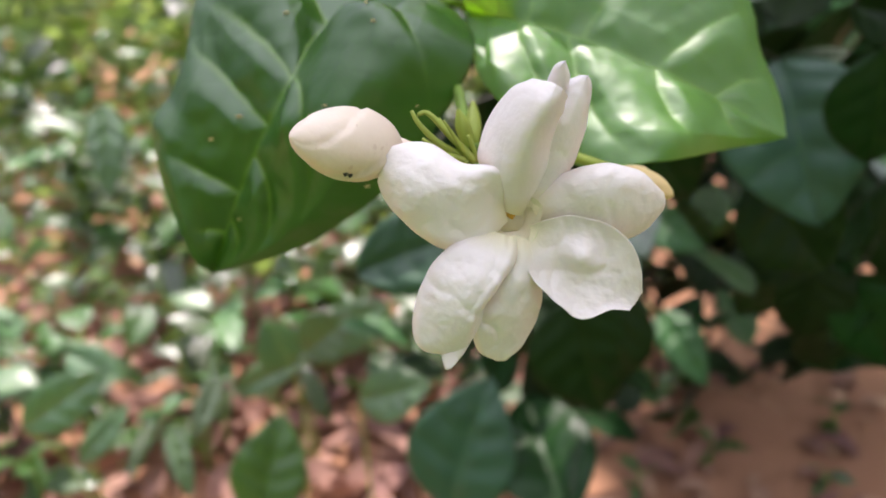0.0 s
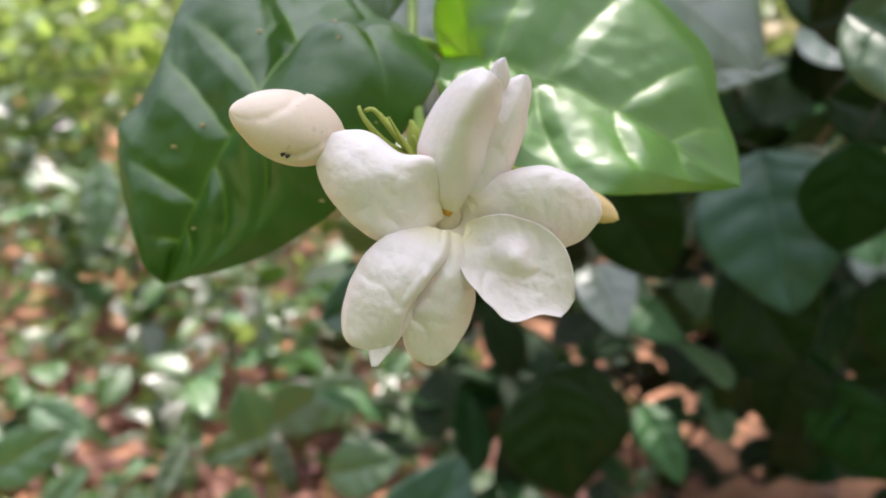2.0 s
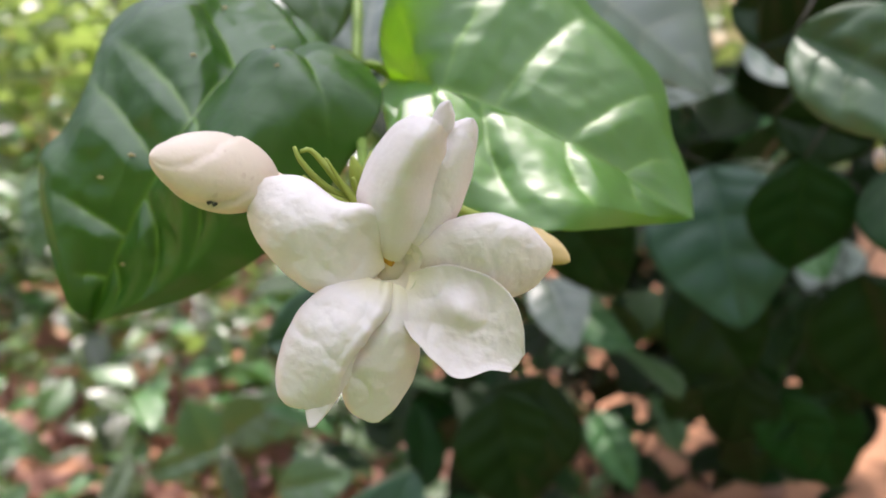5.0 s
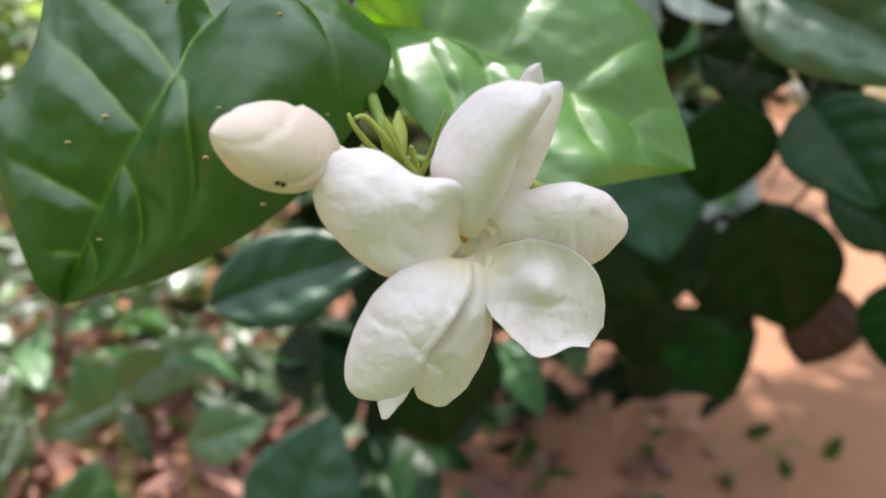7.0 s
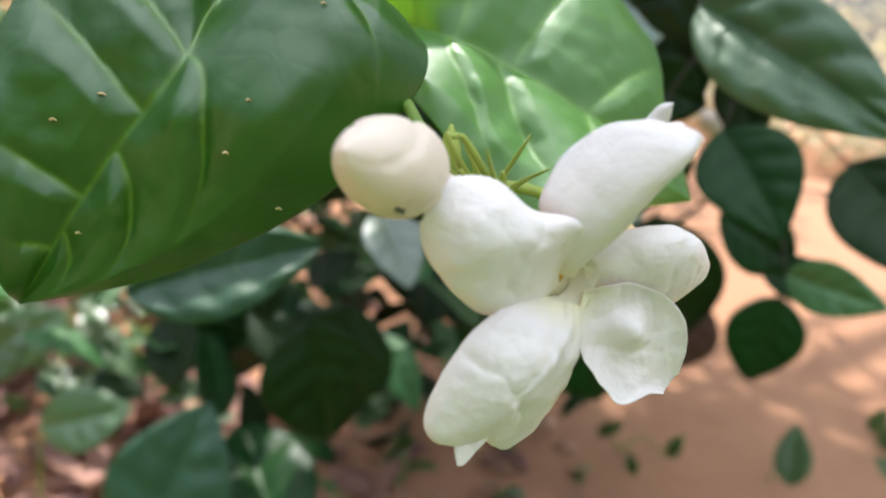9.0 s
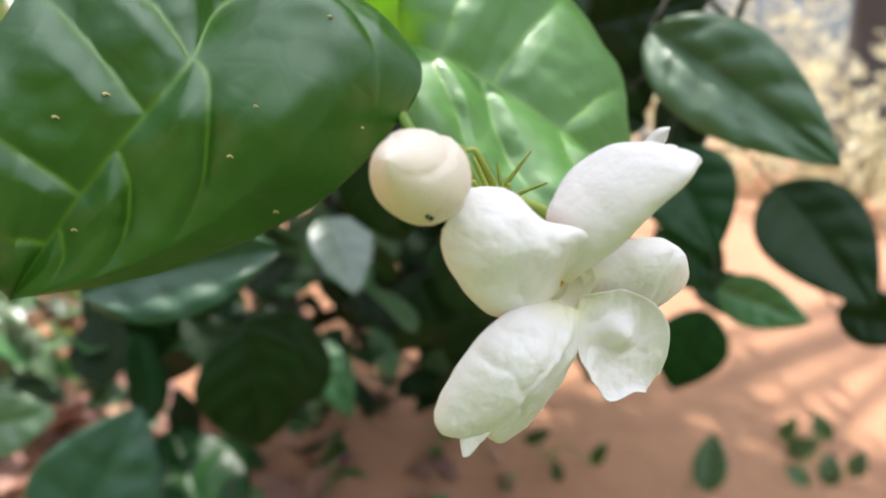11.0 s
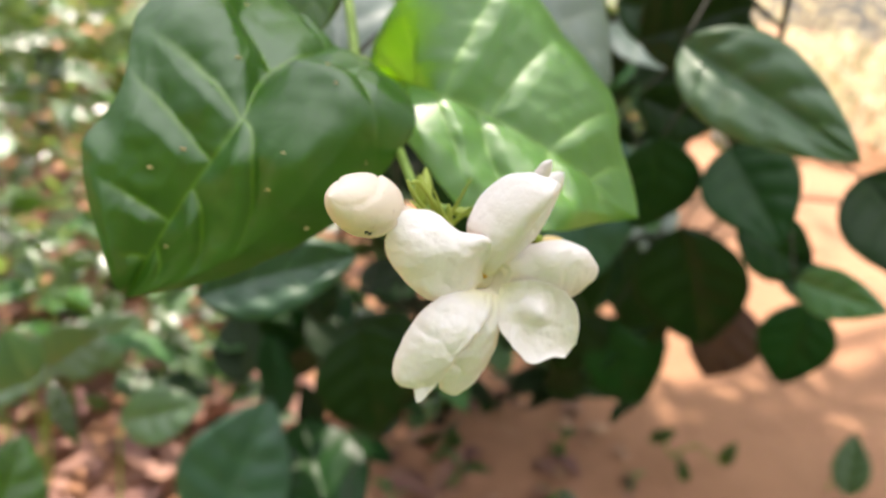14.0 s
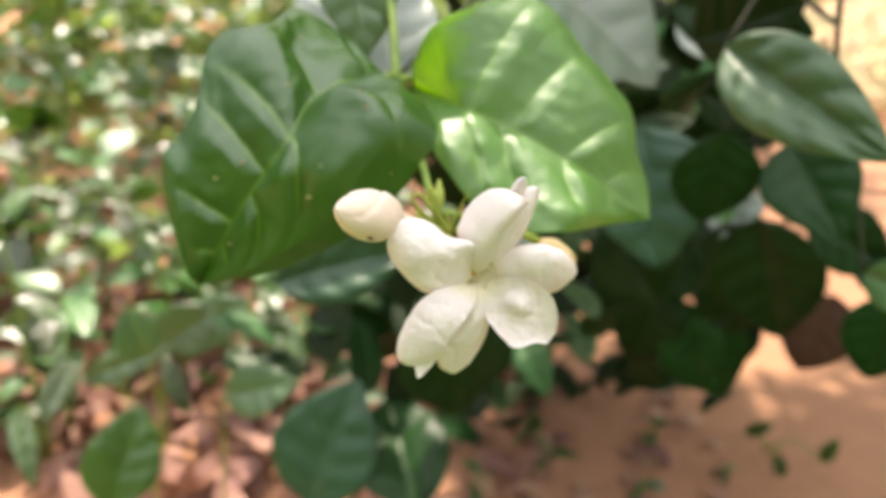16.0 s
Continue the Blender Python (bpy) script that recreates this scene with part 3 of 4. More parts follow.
for ob in [o for o in shrub.children if o.name.startswith("leaf") and o not in (leaf_a, leaf_b)]:
    base = ob.matrix_basis.translation
    near = min((along(way, k / 40) for way in main_ways for k in range(2, 41)), key=lambda p: (p - base).length + max(0, p.z - base.z) * 0.3)
    sag = Vector((0, 0.004, 0.012 + 0.1 * (near - base).length))
    stalk = part("petiole", rod([near, near.lerp(base, 0.55) + sag, base], 0.0007, 0.0005, 10, 5), TWIG, ob)
    stalk.matrix_parent_inverse = ob.matrix_basis.inverted()


# ---- the shrub behind and below the flower, shade put into its leaf colour ----
dark_shrub = tagged(new("shrub"), "dense shrub with oval leaves, painted dark green for deep shade, shading the soil", "shrub")
shrub_rng = random.Random(21)
# shaded and lit colour copies of the same oval leaf
SHRUB_LEAVES = [leaf_mesh(1.0, w, 300 + k, SHADED_BUSH, 0.22, 0.22, 10, 8) for k, w in enumerate((0.62, 0.72, 0.8, 0.55))]
LIGHT_LEAVES = [leaf_mesh(1.0, w, 320 + k, LIT_BUSH, 0.22, 0.22, 10, 8) for k, w in enumerate((0.6, 0.75))]
root = Vector((0.33, 0.88, -0.01))
branches = []
for k in range(4):
    a, d, el = radians(shrub_rng.uniform(4, 31)), shrub_rng.uniform(0.42, 0.8), radians(shrub_rng.uniform(-24, -8))
    end = Vector((0.02 + d * math.sin(a), 0.05 + d * math.cos(a), 0.56 + d * math.tan(el)))
    midway = root.lerp(end, 0.45) + Vector((0, 0, 0.06))
    branches.append([root + Vector((shrub_rng.uniform(-0.03, 0.03), shrub_rng.uniform(-0.03, 0.03), 0)), midway, end])
    part("branch", rod(branches[-1], 0.004, 0.0014, 16, 7), TWIG, dark_shrub)
for k in range(150):
    a, d = radians(shrub_rng.uniform(2, 31)), shrub_rng.uniform(0.40, 0.82)
    low = -36 if math.degrees(a) < 20 else -29
    el = radians(shrub_rng.uniform(low, -5))
    c = Vector((0.02 + d * math.sin(a), 0.05 + d * math.cos(a), 0.56 + d * math.tan(el)))
    if c.z < 0.03:
        continue
    s = shrub_rng.uniform(0.045, 0.085) * (0.6 + 0.5 * d)
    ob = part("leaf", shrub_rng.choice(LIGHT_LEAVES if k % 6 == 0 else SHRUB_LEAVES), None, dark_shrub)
    ob.matrix_basis = Matrix.Translation(c) @ pose(0, 0, 0, shrub_rng.uniform(20, 75), shrub_rng.uniform(-30, 30), shrub_rng.uniform(-80, 80) + 180 * (shrub_rng.random() < 0.5)) @ Matrix.Diagonal((s, s, s, 1))


for k in range(14):
    a, d, el = radians(shrub_rng.uniform(17, 31)), shrub_rng.uniform(0.5, 0.75), radians(shrub_rng.uniform(-31, -17))
    s = shrub_rng.uniform(0.035, 0.06)
    ob = part("leaf", shrub_rng.choice(SHRUB_LEAVES), None, dark_shrub)
    ob.matrix_basis = Matrix.Translation((0.02 + d * math.sin(a), 0.05 + d * math.cos(a), 0.56 + d * math.tan(el))) @ pose(0, 0, 0, shrub_rng.uniform(20, 75), shrub_rng.uniform(-30, 30), shrub_rng.uniform(90, 270)) @ Matrix.Diagonal((s, s, s, 1))


for k in range(36):
    c = Vector((shrub_rng.uniform(0.30, 0.52), shrub_rng.uniform(0.80, 1.0), shrub_rng.uniform(0.03, 0.22)))
    s = shrub_rng.uniform(0.05, 0.09)
    ob = part("leaf", shrub_rng.choice(SHRUB_LEAVES), None, dark_shrub)
    ob.matrix_basis = Matrix.Translation(c) @ pose(0, 0, 0, shrub_rng.uniform(10, 70), shrub_rng.uniform(-30, 30), shrub_rng.uniform(90, 270)) @ Matrix.Diagonal((s, s, s, 1))


for k in range(42):
    a, d, el = radians(shrub_rng.uniform(-7, 14)), shrub_rng.uniform(0.52, 0.82), radians(shrub_rng.uniform(-34, -17))
    s = shrub_rng.uniform(0.036, 0.062)
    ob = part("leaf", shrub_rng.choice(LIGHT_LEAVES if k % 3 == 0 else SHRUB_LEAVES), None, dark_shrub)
    ob.matrix_basis = Matrix.Translation((0.02 + d * math.sin(a), 0.05 + d * math.cos(a), max(0.04, 0.56 + d * math.tan(el)))) @ pose(0, 0, 0, shrub_rng.uniform(5, 55), shrub_rng.uniform(-30, 30), shrub_rng.uniform(90, 270)) @ Matrix.Diagonal((s, s, s, 1))
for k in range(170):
    # the thick heart of the shrub, leaves added to shade the soil beneath
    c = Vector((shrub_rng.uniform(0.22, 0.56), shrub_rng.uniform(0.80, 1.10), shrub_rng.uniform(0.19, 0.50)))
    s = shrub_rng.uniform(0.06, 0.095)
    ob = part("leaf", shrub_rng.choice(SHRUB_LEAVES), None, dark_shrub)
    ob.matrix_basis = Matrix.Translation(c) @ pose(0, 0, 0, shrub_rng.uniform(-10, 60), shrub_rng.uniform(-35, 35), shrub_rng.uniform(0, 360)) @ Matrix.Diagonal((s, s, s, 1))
# more leaves added in front, to block the sky above the soil
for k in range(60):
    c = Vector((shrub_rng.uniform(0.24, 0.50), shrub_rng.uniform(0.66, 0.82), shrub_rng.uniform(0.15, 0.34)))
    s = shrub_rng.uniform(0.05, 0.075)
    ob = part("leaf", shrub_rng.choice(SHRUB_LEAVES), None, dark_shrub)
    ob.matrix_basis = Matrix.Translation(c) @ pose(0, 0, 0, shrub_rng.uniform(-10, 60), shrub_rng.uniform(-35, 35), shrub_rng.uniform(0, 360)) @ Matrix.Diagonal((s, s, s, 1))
TENDER_LEAVES = [leaf_mesh(1.0, w, 340 + k, WEED, 0.22, 0.22, 10, 8) for k, w in enumerate((0.55, 0.7))]
for k in range(44):
    a, d, el = radians(shrub_rng.uniform(0, 24)), shrub_rng.uniform(0.45, 0.8), radians(shrub_rng.uniform(-33, -12))
    s = shrub_rng.uniform(0.02, 0.042)
    ob = part("leaf", shrub_rng.choice(TENDER_LEAVES), None, dark_shrub, "tender yellow-green leaf")
    ob.matrix_basis = Matrix.Translation((0.02 + d * math.sin(a), 0.05 + d * math.cos(a), max(0.03, 0.56 + d * math.tan(el)))) @ pose(0, 0, 0, shrub_rng.uniform(10, 60), shrub_rng.uniform(-40, 40), shrub_rng.uniform(0, 360)) @ Matrix.Diagonal((s, s, s, 1))


# ---- the open flower ----
face = look((0.03, 0.037, 0.561), (0.076, 1.956, -0.002), 4.0).to_quaternion()
CENTRE = Vector((0.031, 0.12, 0.537))
flower = tagged(new("jasmine_flower"), "fully open white jasmine blossom with broad crumpled petals", "flower")
flower.matrix_basis = Matrix.LocRotScale(CENTRE, face, None)
MM = 0.001


def petal(one, spine, other, seed, crumple, furl, swell=0.0, ridge=0.0, label=""):
    """A petal spread between two margins and a spine, each a smooth curve from throat to tip (millimetres, z to the viewer).
    crumple: depth of its soft creases; furl: how far the margins turn back; swell: a bump in the middle of a cup;
    ridge: a crumpled fold along one margin."""
    one, spine, other = evened(one), evened(spine), evened(other)

    def place(u, v):
        a, m, b = along(one, u), along(spine, u), along(other, u)
        p = a * (v * (v - 1) / 2) + m * (1 - v * v) + b * (v * (v + 1) / 2)
        free = min(1, u * 3) * (1 - 0.6 * u ** 8)
        q = Vector((p.x, p.y, 0.6 * p.z + seed * 7.0))
        rise = noise.noise(q * 0.16) + 0.38 * noise.noise(q * 0.38) + 0.30 * noise.noise(q * 0.85)
        rise -= 0.6 * max(0.0, 0.22 - abs(noise.noise(q * 0.24 + Vector((3, 1, 0))))) / 0.22
        rise += 0.16 * noise.noise(q * 1.7) + 0.06 * noise.noise(q * 3.4)
        z = crumple * rise * free * min(1, (1 - abs(v)) * 4 + 0.35)
        z -= furl * abs(v) ** 7 * free
        z += swell * math.exp(-((u - 0.42) / 0.13) ** 2 - ((v + 0.22) / 0.30) ** 2)
        if ridge:
            z += ridge * math.exp(-((v - 0.66) / 0.2) ** 2) * max(0.0, 1 - u * 1.25) ** 0.5 * (1 + 0.5 * noise.noise((u * 9, v * 3, seed)))
        frill = 0.22 * noise.noise((u * 7, v, seed + 6)) * abs(v) ** 6 * free + 0.25 * noise.noise((v * 3.5, seed, 7.7)) * u ** 12
        way = (b - a).normalized() if (b - a).length > 1e-6 else Vector((1, 0, 0))
        return (p + way * frill * (1 if v > 0 else -1) + Vector((0, 0, z))) * MM
    return part("petal", grid(80, 64, place, thick=-0.00026), PETAL, flower, label)


petal([(0.8, 3.5, 2.0), (2.8, 9.1, 4.0), (4.2, 12.6, 6.4), (4.9, 13.9, 7.2), (5.6, 14.3, 7.5)],
      [(1.5, 3.5, 2.0), (3.8, 9.1, 4.4), (5.2, 12.6, 6.9), (5.5, 13.7, 7.5), (5.8, 14.3, 7.6)],
      [(2.1, 3.5, 1.8), (4.9, 9.1, 4.0), (6.3, 12.3, 6.2), (6.3, 13.5, 7.2), (5.9, 14.3, 7.5)],
      seed=3, crumple=0.15, furl=0.4)
petal([(0.8, 0.8, 1.8), (3.2, 6.0, 3.6), (4.7, 10.0, 5.0), (6.2, 12.5, 5.6), (7.6, 13.0, 6.3)],
      [(1.7, 0.8, 1.8), (4.8, 4.9, 4.0), (6.3, 8.4, 5.6), (7.2, 11.1, 6.4), (7.9, 12.9, 6.4)],
      [(2.6, 0.5, 1.6), (6.2, 3.7, 1.6), (7.7, 6.5, 2.4), (8.4, 10.0, 4.6), (8.6, 12.1, 5.6), (8.1, 12.9, 6.2)],
      seed=4, crumple=0.22, furl=0.5)
petal([(2.2, 0.9, 1.8), (4.8, 3.4, 2.4), (7.2, 4.3, 3.0), (10.3, 4.5, 3.6), (13.7, 3.1, 2.6), (15.6, 1.2, 1.4)],
      [(2.6, -0.1, 2.0), (6.0, 1.5, 4.2), (9.6, 1.7, 5.0), (13.0, 1.1, 3.4), (16.0, 0.0, 0.9)],
      [(2.9, -1.0, 1.4), (6.1, -2.0, 1.6), (10.0, -3.6, 0.4), (12.6, -3.7, -0.6), (14.5, -2.8, -0.5), (15.8, -1.1, 0.3)],
      seed=6, crumple=0.34, furl=0.5)
petal([(-0.5, 0.6, 2.4), (-2.4, 4.8, 3.6), (-2.6, 7.1, 4.1), (-1.3, 10.1, 4.8), (0.9, 12.4, 7.0), (2.6, 12.8, 9.6)],
      [(0.2, 0.2, 2.4), (0.9, 4.1, 8.0), (1.6, 7.4, 11.2), (2.9, 10.0, 13.3), (4.2, 11.8, 13.1)],
      [(1.2, 0.0, 2.2), (3.9, 4.2, 3.2), (4.9, 8.0, 5.0), (5.5, 10.0, 8.4), (5.5, 10.8, 11.0)],
      seed=5, crumple=0.22, furl=0.9)
petal([(-2.6, -2.9, 1.6), (-5.9, -7.2, 1.2), (-7.9, -11.6, 0.6), (-8.2, -14.0, 0.8), (-7.9, -15.6, 0.9)],
      [(-1.7, -3.2, 1.8), (-4.0, -7.7, 2.0), (-6.0, -12.0, 1.2), (-7.0, -14.5, 1.0), (-7.7, -15.7, 0.9)],
      [(-1.0, -3.5, 1.6), (-2.7, -8.9, 1.4), (-4.6, -12.1, 1.0), (-6.1, -14.1, 1.0), (-7.4, -15.6, 0.9)],
      seed=7, crumple=0.2, furl=0.3)
petal([(0.2, -1.8, 3.0), (-1.2, -5.5, 2.6), (-3.5, -9.3, 2.0), (-4.7, -12.2, 0.8), (-4.2, -14.8, -1.4), (-2.6, -16.0, -2.6)],
      [(0.9, -2.1, 3.4), (0.8, -5.5, 3.8), (-0.2, -9.3, 2.6), (-1.1, -13.1, -0.6), (-1.9, -16.2, -2.8)],
      [(1.4, -2.5, 2.8), (2.5, -5.2, 1.2), (2.9, -8.6, 0.2), (2.2, -11.6, -1.0), (0.7, -14.3, -2.2), (-1.3, -16.1, -2.8)],
      seed=8, crumple=0.45, furl=0.6)
petal([(-2.0, -1.3, 2.6), (-5.7, -2.1, 3.6), (-8.4, -4.4, 3.6), (-10.3, -8.0, 2.4), (-11.0, -11.5, 1.2), (-10.1, -13.4, 1.1), (-8.2, -13.9, 1.2)],
      [(-1.0, -1.7, 3.4), (-3.4, -4.7, 5.4), (-5.5, -7.8, 5.0), (-6.8, -11.1, 3.2), (-7.1, -13.7, 1.2)],
      [(0.4, -1.8, 3.4), (0.3, -4.1, 4.0), (-1.7, -6.8, 4.2), (-3.7, -9.1, 3.6), (-4.5, -10.8, 3.0), (-5.0, -12.6, 2.0), (-6.1, -13.6, 1.4)],
      seed=9, crumple=0.42, furl=0.6, ridge=0.6, label="crumpled drooping petal")
petal([(-0.7, 0.7, 2.6), (-0.7, 4.6, 6.9), (-4.3, 5.9, 5.4), (-8.2, 8.2, 5.0), (-11.8, 7.7, 4.5), (-12.5, 6.2, 4.0)],
      [(-0.5, 0.2, 2.4), (-2.8, 2.2, 5.2), (-6.2, 2.7, 6.4), (-9.7, 3.8, 6.2), (-12.7, 5.1, 3.9)],
      [(-0.3, -0.5, 2.2), (-3.3, -2.9, 2.8), (-7.2, -2.6, 2.7), (-10.3, -0.0, 2.9), (-12.3, 2.7, 3.2), (-12.8, 4.7, 3.7)],
      seed=10, crumple=0.42, furl=0.5, label="hooded petal with a rolled rim")
petal([(1.9, -1.1, 2.6), (3.8, -0.5, 3.4), (6.8, -0.5, 3.2), (10.3, -2.1, 3.2), (12.4, -5.1, 2.8), (13.0, -9.0, 1.5)],
      [(1.9, -1.9, 2.6), (4.1, -3.8, 2.4), (6.5, -5.8, 1.9), (9.5, -8.2, 1.6), (12.4, -10.1, 1.2)],
      [(1.5, -2.7, 2.8), (1.1, -4.2, 3.6), (1.8, -6.5, 3.2), (4.3, -9.4, 2.6), (6.5, -11.1, 2.1), (9.6, -10.4, 1.8), (11.7, -10.7, 1.4)],
      seed=11, crumple=0.46, furl=-0.5, swell=2.3, label="cupped petal with a small horn on its rim")
tube_end = Vector((-2.0, 3.0, -12.0))
part("corolla_tube", rod([Vector((0, -0.3, 1.2)) * MM, Vector((-0.5, 0.8, -4)) * MM, tube_end * MM], 0.0016, 0.0011, 12, 14), PETAL, flower, "pale slender tube behind the petals")
def funnel(u, v):
    r = (0.7 + 2.2 * u ** 1.2) * MM * (1 + 0.08 * math.sin(5 * v * math.pi))
    return r * math.cos(v * math.pi) + 0.0003, r * math.sin(v * math.pi) - 0.0001, (-1.0 + 3.7 * u) * MM


part("throat", grid(10, 24, funnel), THROAT, flower, "pale yellow-green throat")
part("anther", rod([Vector((-0.5, 0.2, -1.4)) * MM, Vector((-0.5, 0.5, 0.2)) * MM, Vector((-0.2, 0.4, 1.3)) * MM, Vector((0.5, 0.0, 1.6)) * MM], 0.0003, 0.0005, 8, 7), ANTHER, flower, "orange-yellow anther")


def calyx(parent, base, way, count, reach, seed, spread=0.35):
    """A green cup with thin pointed lobes, from base along way (local millimetres)."""
    rnd = random.Random(seed)
    base, way = Vector(base), Vector(way).normalized()
    a = way.orthogonal().normalized()
    b = way.cross(a)
    cup = part("calyx_cup", rod([(base - way * 2.0) * MM, base * MM, (base + way * 0.8) * MM], 0.0006, 0.0013, 5, 10), SEPAL, parent)
    for k in range(count):
        ang = k * math.tau / count + rnd.uniform(-0.2, 0.2)
        out = a * math.cos(ang) + b * math.sin(ang)
        r = reach * rnd.uniform(0.75, 1.1)
        p = [base + out * 1.1, base + way * r * 0.5 + out * (1.1 + spread * r * 0.5), base + way * r + out * (1.1 + spread * r * rnd.uniform(0.6, 1.3))]
        part("sepal", rod([q * MM for q in p], 0.00045, 0.00012, 8, 6), SEPAL, cup)
    return cup


calyx(flower, tube_end, (1.5, 2.0, 8.0), 8, 8.5, 2, spread=0.6)

# ---- the bud beside it ----
bud = tagged(new("jasmine_bud"), "plump cream-white jasmine bud with overlapping petals, still closed", "flower bud")
bud.matrix_basis = Matrix.LocRotScale(CENTRE, face, None)


def bud_body(tip, base, thick, twist=1.1, dent=0.09, phase=0.0, sides=48, steps=36):
    tip, base = Vector(tip), Vector(base)
    axis = tip - base
    a = axis.cross(Vector((0, 0, 1))).normalized()
    b = axis.normalized().cross(a)

    def place(u, v):
        s = u
        r = 0.5 * thick * math.sin(math.pi * min(1, 0.06 + 0.94 * s ** 0.9)) ** 0.62
        ang = v * math.pi
        ph = (ang + phase + twist * s * 2.2) / math.tau * 3
        f = ph - math.floor(ph)
        r *= 1 - dent * (math.exp(-f * 9) - 0.25 * f) * min(1, s * 3)
        r *= 1 + 0.03 * noise.noise((s * 4, math.cos(ang) * 2, math.sin(ang) * 2))
        return (base + axis * s + (a * math.cos(ang) + b * math.sin(ang)) * r) * MM
    return grid(steps, sides, place)


BUD_TIP, BUD_BASE = (-19.99, 9.69, 8.50), (-11.10, 7.78, 0.00)
part("closed_petals", bud_body(BUD_TIP, BUD_BASE, 7.3, twist=1.7, dent=0.12, phase=0.8), CREAM, bud)
part("corolla_tube", rod([Vector(BUD_BASE) * MM * 1.0, (Vector(BUD_BASE) * 0.6 + Vector((-1.5, 3.0, -4.5)) * 0.4) * MM, Vector((-4.5, 4.0, -8.0)) * MM], 0.0014, 0.0010, 10, 12), CREAM, bud)
bud_cup = calyx(bud, (-3.80, 5.12, -3.50), (-5.0, 5.0, 1.5), 5, 5.5, 5, spread=0.26)
for way in (
    [(-3.28, 5.97, -3.50), (-6.32, 7.76, -2.50), (-8.39, 10.08, -1.50), (-9.09, 11.60, -1.50)],
    [(-3.02, 5.97, -3.50), (-5.16, 8.47, -2.50), (-7.36, 11.16, -2.00), (-8.55, 11.13, -1.80)],
    [(-3.52, 5.74, -3.00), (-6.36, 6.91, -1.50), (-8.16, 8.58, -0.50)],
    [(-2.78, 5.81, -4.00), (-3.13, 7.42, -3.00), (-3.43, 8.53, -2.50)],
):
    part("sepal", rod([Vector(q) * MM for q in way], 0.00050, 0.00020, 10, 6), SEPAL, bud_cup)

for place in ((-15.26, 5.54, 6.00), (-15.68, 5.70, 6.20), (-13.38, 5.46, 3.80)):
    part("speck", rod([Vector(place) * MM, (Vector(place) + Vector((0.35, 0.1, 0.1))) * MM], 0.00022, 0.00012, 3, 6), TWIG, bud, "dark brown speck")

# ---- yellowed bud and green buds behind ----
old_bud = tagged(new("withered_bud"), "small yellowed jasmine bud with a brown edge behind the blossom", "flower bud")
old_bud.matrix_basis = Matrix.LocRotScale(CENTRE, face, None)
part("closed_petals", bud_body((20.67, -0.62, -13.00), (14.35, 2.86, -14.00), 3.6, dent=0.12, sides=24, steps=18), YELLOWED, old_bud)
part("corolla_tube", rod([Vector((14.35, 2.93, -14.00)) * MM, Vector((6.0, 6.4, -14.0)) * MM, Vector((1.0, 7.0, -15.0)) * MM], 0.0007, 0.0006, 10, 8), SEPAL, old_bud)

far_bud = tagged(new("jasmine_bud"), "small white jasmine bud hanging deeper in the shrub", "flower bud")
far_bud.matrix_basis = Matrix.LocRotScale(Vector((0.1972, 0.3031, 0.5239)), face, None)
part("closed_petals", bud_body((4.0, -7.0, 3.0), (-1.0, 3.0, 0.0), 7.5, sides=24, steps=18), CREAM, far_bud)
part("corolla_tube", rod([Vector((-0.8, 2.6, 0)) * MM, Vector((-2.5, 9, -1)) * MM, Vector((-2, 16, -3)) * MM], 0.0014, 0.0011, 8, 8), SEPAL, far_bud)

cluster = Vector((-3.0, 7.0, -16.0))
stalk = tagged(new("flower_stalk"), "thin green flower stalk joining buds and blossom to the stem", "stalk")
stalk.matrix_basis = Matrix.LocRotScale(CENTRE, face, None)
node_local = (stalk.matrix_basis.inverted() @ node) * 1000
part("peduncle", rod([node_local * MM, (node_local * 0.5 + cluster * 0.5 + Vector((0, 1.5, 0))) * MM, cluster * MM], 0.0008, 0.0007, 16), GREEN_STEM, stalk)
for end in (tube_end - Vector((0.3, -0.3, 2.0)), Vector((-4.0, 3.6, -9.0)), Vector((1.0, 7.0, -15.0))):
    part("pedicel", rod([cluster * MM, (cluster * 0.5 + end * 0.5 + Vector((0, 0.5, 0))) * MM, end * MM], 0.0006, 0.0006, 8), GREEN_STEM, stalk)
for tip, base in (((-4.2, 12.0, -14.0), (-3.2, 7.4, -16.0)), ((-2.2, 13.0, -18.0), (-2.6, 7.6, -16.5))):
    part("green_bud", rod([Vector(base) * MM, (Vector(base) * 0.4 + Vector(tip) * 0.6) * MM, Vector(tip) * MM], 0.0009, 0.0003, 10, 8, bulge=lambda s: 0.7 + 0.9 * math.sin(math.pi * s)), SEPAL, stalk, "tiny green bud")

# ---- low plants on the ground ----
rng = random.Random(7)
WEED_LEAVES = [leaf_mesh(1.0, w, 100 + k, WEED, 0.35, 0.3, 8, 6) for k, w in enumerate((0.45, 0.55, 0.65, 0.38))]
PALE_LEAVES = [leaf_mesh(1.0, w, 120 + k, PALE, 0.25, 0.2, 8, 6) for k, w in enumerate((0.8, 0.7, 0.6))]


